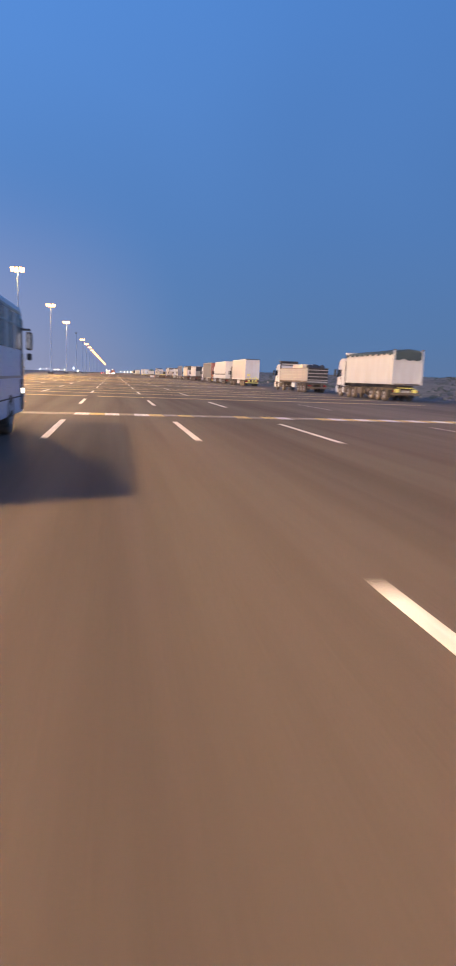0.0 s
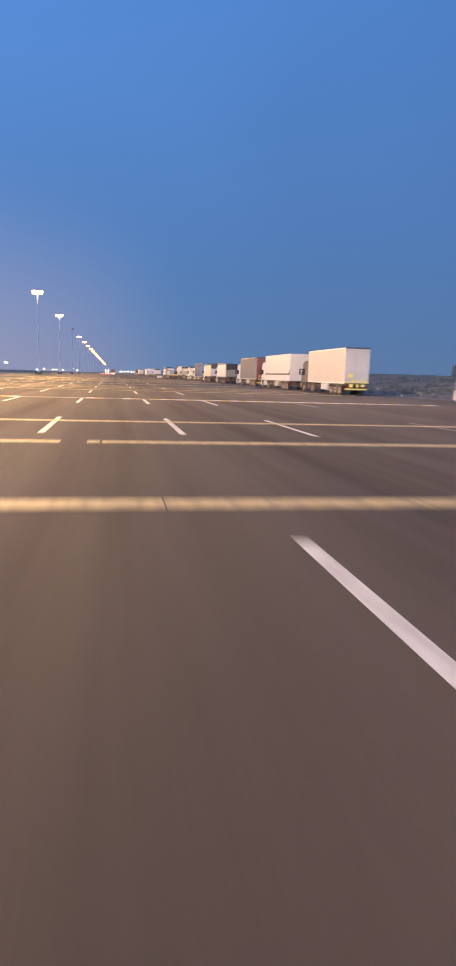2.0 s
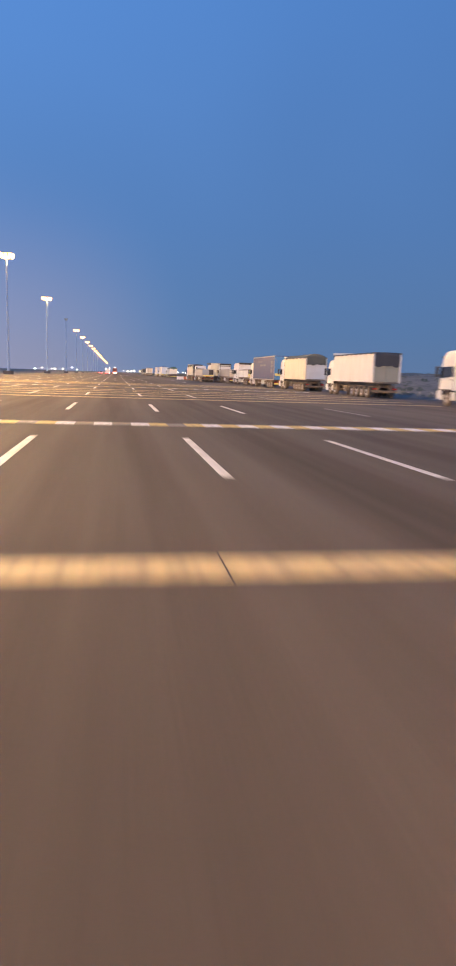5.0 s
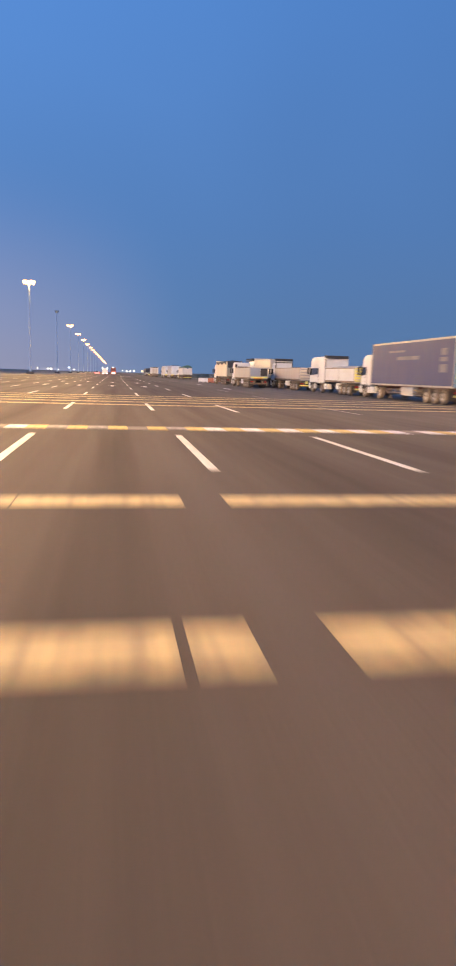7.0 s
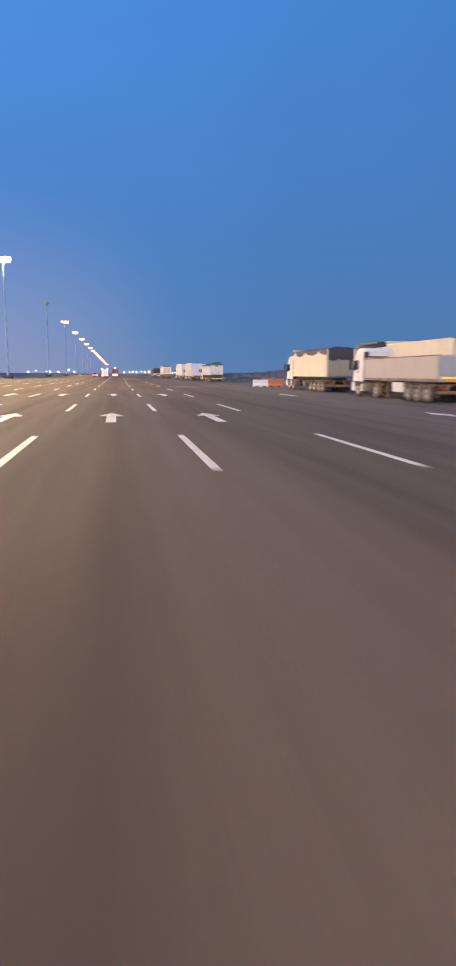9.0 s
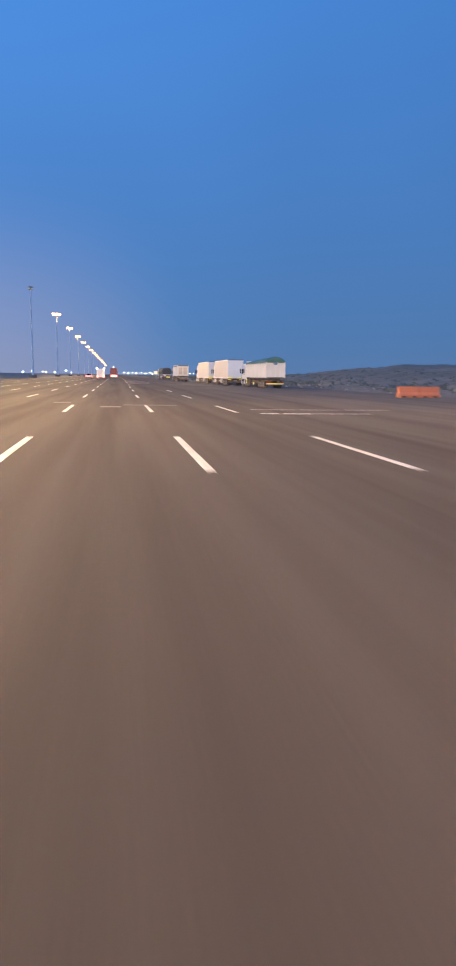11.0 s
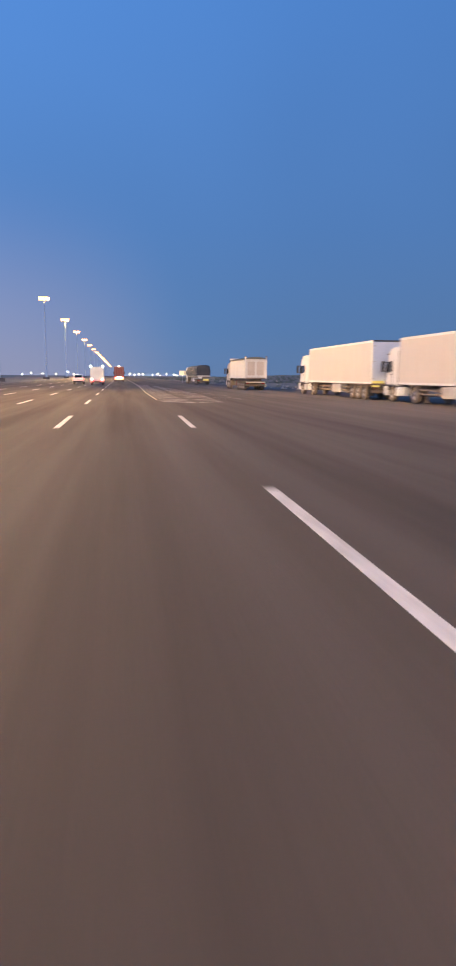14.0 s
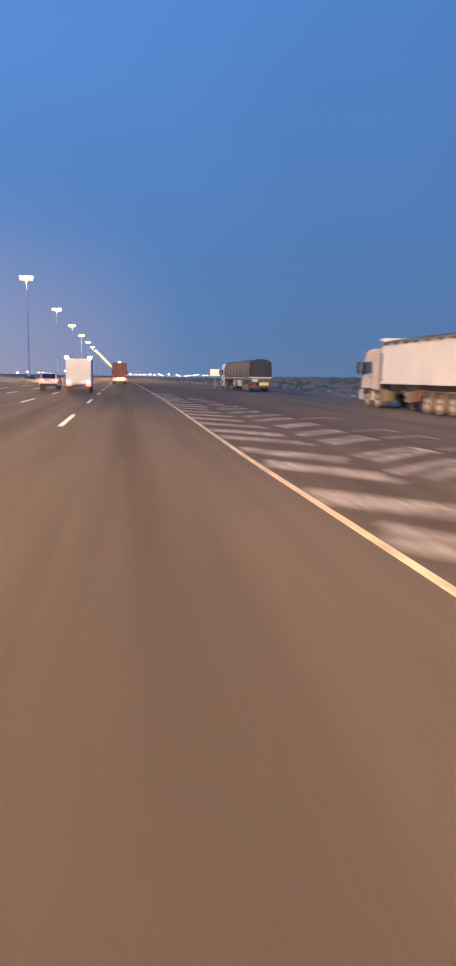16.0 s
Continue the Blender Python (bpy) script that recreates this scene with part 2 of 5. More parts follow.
TINTED = surface("dark_tinted_glass", (0.012, 0.015, 0.022), (0.03, 0.033, 0.04), 0.15, 0.2)
ASPHALT, SAND, GLASS = asphalt_material(), sand_material(), glass_material()
PAINT_WHITE = paint_material("white_road_paint", (0.78, 0.76, 0.72), 0.45)
PAINT_FAINT = paint_material("worn_white_road_paint", (0.60, 0.57, 0.52), 0.95, 0.34, 0.56)
DULL_LENS = surface("dull_floodlight_glass", (0.36, 0.38, 0.42), (0.3, 0.28, 0.26), 0.3, 0.25)
PAINT_GHOST = paint_material("almost_gone_road_paint", (0.135, 0.12, 0.104), 0.95, 0.34, 0.56)
PAINT_GORE = paint_material("scuffed_white_gore_paint", (0.52, 0.49, 0.46), 0.85, 0.38, 0.64, 0.95)
PAINT_GORE_FAINT = paint_material("nearly_worn_gore_paint", (0.30, 0.27, 0.25), 0.9, 0.36, 0.6, 0.97)
TYRE_MARK = surface("rubber_tyre_mark", (0.050, 0.043, 0.038), (0.088, 0.076, 0.065), 0.95, 0.85, big=0.5, fine=5.0)
PAINT_YELLOW = paint_material("yellow_road_paint", (0.76, 0.59, 0.27), 0.5)
PAINT_BLOCK = paint_material("golden_block_paint", (0.66, 0.50, 0.13), 0.4)
PAINT_BLOCK_WHITE = paint_material("chalky_block_paint", (0.80, 0.79, 0.77), 0.3)
PAINT_BLOCK_WORN = paint_material("scuffed_chalky_block_paint", (0.52, 0.50, 0.47), 0.92, 0.34, 0.60, 0.75)
PAINT_BLOCK_SCUFFED = paint_material("scuffed_golden_block_paint", (0.38, 0.28, 0.12), 0.9, 0.34, 0.58, 0.8)
PAINT_EDGE = paint_material("cream_edge_paint", (0.70, 0.62, 0.42), 0.7)
DIRT = (0.33, 0.26, 0.19)
WHITE = surface("white_vehicle_paint", (0.66, 0.66, 0.66), DIRT, 0.25, 0.38)
DUSTWHITE = surface("dust_coated_white_paint", (0.50, 0.46, 0.42), DIRT, 0.6, 0.6)
DARKCAB = surface("dark_brown_cab_paint", (0.055, 0.038, 0.032), (0.16, 0.125, 0.10), 0.5, 0.4)
CREAM = surface("cream_vehicle_paint", (0.74, 0.66, 0.52), DIRT, 0.3, 0.45)
GREYPAINT = surface("dusty_grey_paint", (0.42, 0.41, 0.40), DIRT, 0.55, 0.6)
# white doors tinted blue: the sky's light on the tails put into the colour
SKYLIT_DOOR = surface("skylit_white_door_paint", (0.60, 0.66, 0.76), DIRT, 0.15, 0.3)
WHITEPANEL = corrugated("white_ribbed_panel", (0.48, 0.455, 0.445), DIRT, 0.45, 0.003, amount=0.14)
TIPPANEL = corrugated("white_tipper_panel", (0.62, 0.61, 0.60), DIRT, 0.9, 0.006, amount=0.24)
TANPANEL = corrugated("tan_tipper_panel", (0.62, 0.56, 0.45), DIRT, 0.9, 0.006, amount=0.3)
DUSTPANEL = corrugated("dusty_grey_panel", (0.39, 0.36, 0.35), DIRT, 0.5, 0.004, amount=0.45)
CURTAIN_GREY = corrugated("grey_curtain", (0.105, 0.108, 0.135), (0.15, 0.14, 0.14), 0.7, 0.005, amount=0.25, rough=0.6)
CURTAIN_BLUE = corrugated("dark_blue_curtain", (0.026, 0.040, 0.135), (0.08, 0.085, 0.13), 0.7, 0.005, amount=0.2, rough=0.55)
CURTAIN_WHITE = corrugated("white_curtain", (0.62, 0.605, 0.585), DIRT, 0.9, 0.005, amount=0.12, rough=0.5)
REDDOOR = surface("faded_red_paint", (0.23, 0.072, 0.068), (0.2, 0.12, 0.1), 0.4, 0.5)
BLUEDOOR = surface("bright_blue_paint", (0.06, 0.27, 0.56), DIRT, 0.2, 0.4)
RUBBER = surface("dusty_tyre_rubber", (0.05, 0.045, 0.04), (0.30, 0.235, 0.175), 0.95, 0.85)
RIM = surface("dusty_steel_rim", (0.42, 0.40, 0.38), DIRT, 0.5, 0.5, 0.4)
STEEL = surface("dark_chassis_steel", (0.07, 0.062, 0.055), (0.28, 0.22, 0.165), 0.75, 0.65)
RUST = surface("rust_red_chassis", (0.17, 0.06, 0.04), (0.2, 0.15, 0.11), 0.5, 0.7)
DUSTSTEEL = surface("dust_caked_steel", (0.15, 0.115, 0.085), (0.30, 0.235, 0.175), 0.7, 0.85)
MASTPAINT = surface("grey_mast_paint", (0.40, 0.50, 0.64), (0.33, 0.39, 0.47), 0.35, 0.6)
HEAP = surface("pale_sand_heap", (0.50, 0.46, 0.42), (0.36, 0.31, 0.27), 0.5, 0.95, bump=0.6)
BLUEGREY = surface("blue_grey_gate_paint", (0.30, 0.35, 0.42), DIRT, 0.35, 0.55)
GALV = surface("galvanised_steel", (0.42, 0.41, 0.39), (0.25, 0.22, 0.18), 0.3, 0.45, 0.6)
PLASTIC = surface("black_plastic", (0.025, 0.025, 0.027), (0.12, 0.1, 0.08), 0.4, 0.55)
TARP_GREEN = surface("green_tarpaulin", (0.035, 0.125, 0.118), (0.10, 0.13, 0.12), 0.4, 0.6, bump=0.4)
TARP_SLATE = surface("slate_green_tarpaulin", (0.040, 0.066, 0.070), (0.09, 0.10, 0.10), 0.4, 0.65, bump=0.4)
TARP_OLIVE = surface("faded_olive_tarpaulin", (0.085, 0.092, 0.082), (0.16, 0.15, 0.12), 0.5, 0.7, bump=0.4)
LOGO_BLUE = surface("faded_blue_emblem", (0.10, 0.16, 0.33), (0.3, 0.3, 0.34), 0.3, 0.45)
GATE_GREY = surface("grey_green_dusty_gate", (0.27, 0.28, 0.25), (0.33, 0.29, 0.24), 0.5, 0.8)
DUSTGATE = surface("dust_caked_gate", (0.50, 0.45, 0.40), (0.33, 0.27, 0.22), 0.5, 0.8)
CHROME = surface("scratched_chrome", (0.75, 0.74, 0.72), (0.3, 0.27, 0.23), 0.25, 0.16, 0.95)
TARP_DARK = surface("dark_grey_tarpaulin", (0.030, 0.036, 0.050), (0.085, 0.08, 0.08), 0.4, 0.7, bump=0.4)
DULLRED = surface("dusty_dark_red_lens", (0.10, 0.025, 0.02), (0.16, 0.11, 0.08), 0.6, 0.5)
TAPE_YELLOW = surface("yellow_reflective_tape", (0.93, 0.84, 0.24), DIRT, 0.1, 0.3)
TAPE_ORANGE = surface("orange_marker_plate", (0.75, 0.30, 0.04), DIRT, 0.15, 0.4)
TAPE_RED = surface("red_tail_lens", (0.35, 0.02, 0.015), DIRT, 0.1, 0.25)
CONCRETE = surface("rough_concrete", (0.36, 0.33, 0.29), (0.2, 0.17, 0.14), 0.45, 0.9, bump=0.3)
DARKPLINTH = surface("stained_dark_concrete", (0.13, 0.11, 0.10), (0.07, 0.06, 0.055), 0.45, 0.9, bump=0.3)
BARRIER_WHITE = surface("white_plastic_barrier", (0.78, 0.76, 0.73), DIRT, 0.3, 0.5)
BARRIER_ORANGE = surface("orange_plastic_barrier", (0.52, 0.16, 0.07), DIRT, 0.3, 0.5)
REDTRUCK = surface("dark_red_truck_paint", (0.32, 0.075, 0.05), (0.2, 0.1, 0.07), 0.35, 0.5)
LEAF = surface("dusty_scrub_leaves", (0.085, 0.105, 0.085), (0.15, 0.145, 0.12), 0.6, 0.8)
LAMP_GLOW = glowing("warm_floodlight_lens", (1.0, 0.39, 0.10), 15.0)
# added glow that lights the pole tops in place of lamp bloom
POLE_FILL_GLOW = glowing("pole_fill_glow", (1.0, 0.50, 0.12), 900.0)
FAR_GLOW = glowing("distant_lamp_lens", (1.0, 0.80, 0.45), 60.0)
COOL_GLOW = glowing("cool_white_lens", (0.75, 0.88, 1.0), 90.0)
TAIL_GLOW = glowing("lit_tail_lamp", (1.0, 0.03, 0.025), 23.8)
MARKER_GLOW = glowing("lit_marker_lamp", (1.0, 0.84, 0.62), 40.0)
SIGN_GLOW = glowing("lit_sign_face", (1.0, 0.80, 0.52), 1.1)


# ---- mesh helpers ----
def part(name, bm, material, parent=None, label=""):
    me = bpy.data.meshes.new(name)
    bm.to_mesh(me)
    bm.free()
    me.materials.append(material)
    ob = new(name, me)
    if parent is not None:
        ob.parent = parent
    if label:
        ob["label"] = label
    return ob


def shared(name, me, parent, m):
    ob = new(name, me)
    ob.parent = parent
    ob.matrix_basis = m
    return ob


def root(name, x, y, z, label, category, group="", kind="", turn=0.0):
    ob = new(name)
    ob.empty_display_size = 0.2
    ob.matrix_world = pose(x, y, z, 0, 0, turn)
    return tagged(ob, label, category, group, kind)


def add_box(bm, x0, x1, y0, y1, z0, z1, bevel=0.0):
    m = Matrix.Translation(((x0 + x1) / 2, (y0 + y1) / 2, (z0 + z1) / 2)) @ Matrix.Diagonal((x1 - x0, y1 - y0, z1 - z0, 1))
    got = bmesh.ops.create_cube(bm, size=1, matrix=m)
    if bevel:
        edges = list({e for v in got["verts"] for e in v.link_edges})
        bmesh.ops.bevel(bm, geom=edges, offset=bevel, segments=2, affect="EDGES", profile=0.6)
    return bm


def box_bm(*size, bevel=0.0):
    return add_box(bmesh.new(), *size, bevel=bevel)


def prism(bm, profile, x0, x1, bevel=0.0):
    """A (y, z) outline pulled along x."""
    a = [bm.verts.new((x0, y, z)) for y, z in profile]
    b = [bm.verts.new((x1, y, z)) for y, z in profile]
    faces = [bm.faces.new(a), bm.faces.new(b[::-1])]
    for i in range(len(a)):
        j = (i + 1) % len(a)
        faces.append(bm.faces.new((a[j], a[i], b[i], b[j])))
    bmesh.ops.recalc_face_normals(bm, faces=faces)
    if bevel:
        edges = list({e for f in faces for e in f.edges})
        bmesh.ops.bevel(bm, geom=edges, offset=bevel, segments=2, affect="EDGES", profile=0.6)
    return bm


def add_cyl(bm, r, length, m, segs=20, r2=None):
    bmesh.ops.create_cone(bm, cap_ends=True, segments=segs, radius1=r, radius2=r if r2 is None else r2, depth=length, matrix=m)
    return bm


def lathe(profile, segs=28):
    """Turn a (radius, x) outline round the x axis."""
    bm = bmesh.new()
    rings = []
    for r, x in profile:
        rings.append([bm.verts.new((x, r * math.cos(2 * math.pi * k / segs), r * math.sin(2 * math.pi * k / segs))) for k in range(segs)])
    for a, b in zip(rings, rings[1:]):
        for k in range(segs):
            j = (k + 1) % segs
            bm.faces.new((a[k], a[j], b[j], b[k]))
    bmesh.ops.recalc_face_normals(bm, faces=bm.faces)
    return bm


def keep_mesh(name, bm, material):
    me = bpy.data.meshes.new(name)
    for f in bm.faces:
        f.smooth = False
    bm.to_mesh(me)
    bm.free()
    me.materials.append(material)
    return me


TYRE = keep_mesh("tyre", lathe([(0.29, 0.0), (0.33, -0.02), (0.46, -0.01), (0.505, 0.03), (0.51, 0.15), (0.505, 0.27), (0.46, 0.31), (0.33, 0.32), (0.29, 0.30)]), RUBBER)
RIM_ME = keep_mesh("rim", lathe([(0.31, -0.005), (0.285, 0.03), (0.25, 0.08), (0.17, 0.10), (0.15, 0.04), (0.10, 0.02), (0.0, 0.02)]), RIM)
HUB = keep_mesh("hub", lathe([(0.0, -0.03), (0.07, -0.03), (0.09, 0.0), (0.09, 0.2), (0.0, 0.2)], 14), STEEL)


def wheel(parent, x, y, r=0.51, right=False):
    s = r / 0.51
    m = pose(x, y, r, 0, 0, 180 if right else 0) @ Matrix.Diagonal((s, s, s, 1))
    hub = shared("wheel", HUB, parent, m)
    shared("tyre", TYRE, hub, Matrix())
    shared("rim", RIM_ME, hub, Matrix())


def axle(parent, y, width=2.5, r=0.51):
    wheel(parent, 0.02, y, r)
    wheel(parent, width - 0.02, y, r, True)


# ---- ground, road and markings ----
def edge(y):
    """Where the asphalt ends beside the parked trucks."""
    if y < 370:
        return 28.0
    if y < 480:
        return 28.0 - (y - 370) / 110 * 8.0
    return max(20.0 - (y - 480) / 500 * 7.0, 13.0)


def smooth01(v):
    v = min(max(v, 0.0), 1.0)
    return v * v * (3 - 2 * v)


def terrain(x, y):
    if x < 0:
        d = -26.0 - x
        return -0.06 + (0.25 * smooth01(d / 6) + 0.8 * smooth01(d / 80) * (noise.noise((x * 0.02, y * 0.02, 3.0)) + 0.4) if d > 0 else 0)
    d = x - edge(y)
    if d <= 0:
        return -0.06
    ridge = smooth01((d - 8) / 48) * (2.9 + 1.0 * noise.noise((y * 0.012, 0.3, 1.7)) + 0.3 * noise.noise((x * 0.05, y * 0.05, 5.0)))
    ridge *= (1 - smooth01((y - 690) / 190)) * (1 + 0.5 * smooth01((y - 330) / 60)) * (1 - 0.57 * smooth01((y - 455) / 75))
    ridge *= 1 - 0.75 * smooth01((x - 200) / 300)
    lumps = 0.5 * smooth01(d / 8) * noise.noise((x * 0.22, y * 0.22, 0.0)) + 0.16 * smooth01(d / 3) * noise.noise((x * 0.8, y * 0.8, 9.0))
    if y > 880 or x > 400:
        lumps *= 0.3
    return -0.06 + 0.22 * smooth01(d / 2.5) + ridge + lumps


def build_ground():
    xs = [-4500, -2500, -1200, -600, -300, -180, -120, -90, -70, -55, -45, -38, -33, -29, -26, -15, 0, 10]
    xs += [12 + 1.6 * k for k in range(60)] + [112, 120, 130, 145, 165, 190, 230, 300, 400, 600, 1000, 1800, 3000, 4500]
    ys = [-3000, -1200, -500, -200, -100, -60] + [-40 + 4.0 * k for k in range(235)] + [915, 950, 1000, 1100, 1300, 1700, 2400, 3500, 4900]
    verts = [(x, y, terrain(x, y)) for y in ys for x in xs]
    w = len(xs)
    faces = [(j * w + i, j * w + i + 1, (j + 1) * w + i + 1, (j + 1) * w + i) for j in range(len(ys) - 1) for i in range(w - 1)]
    me = bpy.data.meshes.new("ground")
    me.from_pydata(verts, [], faces)
    me.materials.append(SAND)
    for p in me.polygons:
        p.use_smooth = True
    return tagged(new("ground", me), "pale desert sand with low scrub-dotted ridges beside the highway", "ground", kind="structure")


def build_road():
    bm = bmesh.new()
    rows = []
    for y in [-300, -100] + [20 * k for k in range(0, 50)] + [1200, 1800, 2600]:
        left, right = -25.0 if y < 500 else max(-25.0 + (y - 500) / 100, -22), edge(y)
        rows.append([bm.verts.new((left, y, -0.12)), bm.verts.new((left, y, 0)), bm.verts.new((right, y, 0)), bm.verts.new((right, y, -0.12))])
    for a, b in zip(rows, rows[1:]):
        for k in range(3):
            bm.faces.new((a[k], a[k + 1], b[k + 1], b[k]))
    bmesh.ops.recalc_face_normals(bm, faces=bm.faces)
    ob = part("road", bm, ASPHALT)
    return tagged(ob, "wide multi-lane asphalt highway, dark oil bands down the lanes", "road", kind="structure")


ground = build_ground()
road = build_road()
LIFT = 0.004
DASH = keep_mesh("lane_mark", box_bm(-0.085, 0.085, 0, 6.3, 0, 0.004), PAINT_WHITE)
DASH_FAINT = keep_mesh("lane_mark", box_bm(-0.07, 0.07, 0, 6.3, 0, 0.004), PAINT_FAINT)
FIRST, STEP = 16.4, 18.0
for lane_x, until, me in ((-1.89, 760, DASH), (1.76, 404, DASH), (5.41, 368, DASH), (-5.54, 760, DASH), (-9.19, 700, DASH), (-12.84, 600, DASH), (-16.5, 420, DASH), (11.0, 262, DASH_FAINT)):
    k = -2
    while FIRST + STEP * k < until:
        y = FIRST + STEP * k
        drift = 0.2 if lane_x == 1.76 else 0.12 if lane_x == 5.41 else 0.0  # the lanes spread towards the gore
        shift = drift * smooth01((y - 335) / 22) + (0.0143 * max(y - 374.5, 0.0) if lane_x == 1.76 else 0.0)
        lean = -math.degrees(math.atan(0.02)) if lane_x == 1.76 and y > 374.5 else 0.0
        shared("lane_mark", me, road, pose(lane_x + shift, y, LIFT, 0, 0, lean))
        k += 1


def strip(bm, pts, width, z=0.004, up=0.004):
    """A flat band of paint along a line of (x, y)."""
    for (xa, ya), (xb, yb) in zip(pts, pts[1:]):
        d = Vector((xb - xa, yb - ya, 0)).normalized()
        s = Vector((-d.y, d.x, 0)) * width / 2
        low = [Vector((xa, ya, z)) - s, Vector((xb, yb, z)) - s, Vector((xb, yb, z)) + s, Vector((xa, ya, z)) + s]
        bm.faces.new([bm.verts.new(v + Vector((0, 0, up))) for v in low])
    return bm


# yellow rumble bars, closer together towards the end of each approach
BROKEN = {45.5: (-1.95, -1.3), 68.2: (-1.25, -0.65), 115.2: (-1.25, -0.35), 189.0: (0.95, 1.45), 193.6: (0.95, 1.5), 225.7: (-1.9, -1.4)}  # bars with a worn-out stretch
worn = random.Random(60)
for y in (45.5, 53.1, 60.7, 68.2, 75.0, 115.2, 121.0, 126.7, 132.1, 137.4, 174.6, 179.4, 184.1, 189.0, 193.6, 219.0, 222.4, 225.7, 228.9, 232.3):
    lost = BROKEN.get(y, (22.0, 22.0))
    bm, x = bmesh.new(), -21.5
    while x < 21.5:
        end = min(x + worn.uniform(3.5, 8.0), 21.5)
        for a, b in ((x, min(end, lost[0])), (max(x, lost[1]), end)):
            if b - a > 0.05 and not (a < lost[1] and b > lost[0]):
                add_box(bm, a, b, -0.22, 0.22, 0, 0.008)
        x = end + worn.choice((0.02, 0.04, 0.07))
    part("rumble_bar", bm, PAINT_YELLOW, road).matrix_basis = pose(0, y, LIFT)
# chequered strips
BLOCK = 0.555
BLOCK_W, BLOCK_Y, BLOCK_W_WORN, BLOCK_Y_WORN = (keep_mesh(name, box_bm(0.006, BLOCK - 0.006, -0.53, 0.53, 0, 0.009, bevel=0.0), paint) for name, paint in (
    ("white_block", PAINT_BLOCK_WHITE), ("yellow_block", PAINT_BLOCK), ("white_block", PAINT_BLOCK_WORN), ("yellow_block", PAINT_BLOCK_SCUFFED)))
# blocks counted from the middle lane: those worn away and those half worn
GONE = {0: (-8, -7, -6, -5, -4, -3, 11), 1: (-8, -7, -6, -5, -4, 2, 5)}
SCUFFED = {0: (-2, 2, 5, 7, 8, 9), 1: (-3, -2, 1)}
for row, y in enumerate((26.1, 94.9, 153.0, 204.8)):
    holder = part("chequered_strip", box_bm(-21.5, 21.5, -0.55, 0.55, 0, 0.003), PAINT_GHOST, road)
    holder.matrix_basis = pose(0, y, LIFT)
    worn = random.Random(40 + row)
    for k in range(-36, 40):
        x = -1.16 + BLOCK * k
        lane_mid = abs((x + 0.35 + 3.65 * 20.5) % 3.65 - 1.825)
        luck = worn.random()
        if row in GONE and -9 < k < 12:
            gone, scuffed = k in GONE[row], k in SCUFFED[row]
        else:
            gone, scuffed = luck < (0.3 if x < 2.0 and lane_mid < 0.9 else 0.08 if x < 2.0 else 0.02), luck > (0.75 if x < 2.0 else 0.94)
        if not gone:
            clean, rough = (BLOCK_W, BLOCK_W_WORN) if k % 2 else (BLOCK_Y, BLOCK_Y_WORN)
            shared("block", rough if scuffed else clean, holder, pose(x, 0, 0.003))


def arrow_bm():
    bm = bmesh.new()
    for pts in ([(-0.17, 0), (0.17, 0), (0.17, 3.3), (-0.17, 3.3)], [(-0.47, 3.3), (0.47, 3.3), (0, 5.2)]):
        bm.faces.new([bm.verts.new((x, y, 0.004)) for x, y in pts])
    return bm


ARROW = keep_mesh("lane_arrow", arrow_bm(), PAINT_WHITE)
for x in (-7.4, -3.7, -0.05, 3.6, 13.2):
    for y in (261.6, 288.0):
        shared("lane_arrow", ARROW, road, pose(x, y, LIFT))
# worn cross lines on the right-hand lanes
for x0, x1, y, wide, mat in ((6.5, 8.35, 324.9, 0.16, PAINT_FAINT), (8.45, 11.0, 324.9, 0.16, PAINT_FAINT), (11.2, 13.4, 325.0, 0.16, PAINT_FAINT),
                             (6.3, 7.1, 321.6, 0.2, PAINT_WHITE), (7.25, 8.5, 321.55, 0.2, PAINT_WHITE), (8.65, 11.2, 321.6, 0.2, PAINT_FAINT),
                             (-3.1, -2.2, 331.8, 0.4, PAINT_GHOST), (-0.5, 0.5, 327.0, 0.5, PAINT_GHOST), (0.6, 3.4, 329.0, 0.3, PAINT_GHOST), (-9.0, -5.8, 330.5, 0.3, PAINT_GHOST)):
    line = part("cross_line", box_bm(x0, x1, -wide, wide, 0, 0.004), mat, road)
    line.matrix_basis = pose(0, y, LIFT)
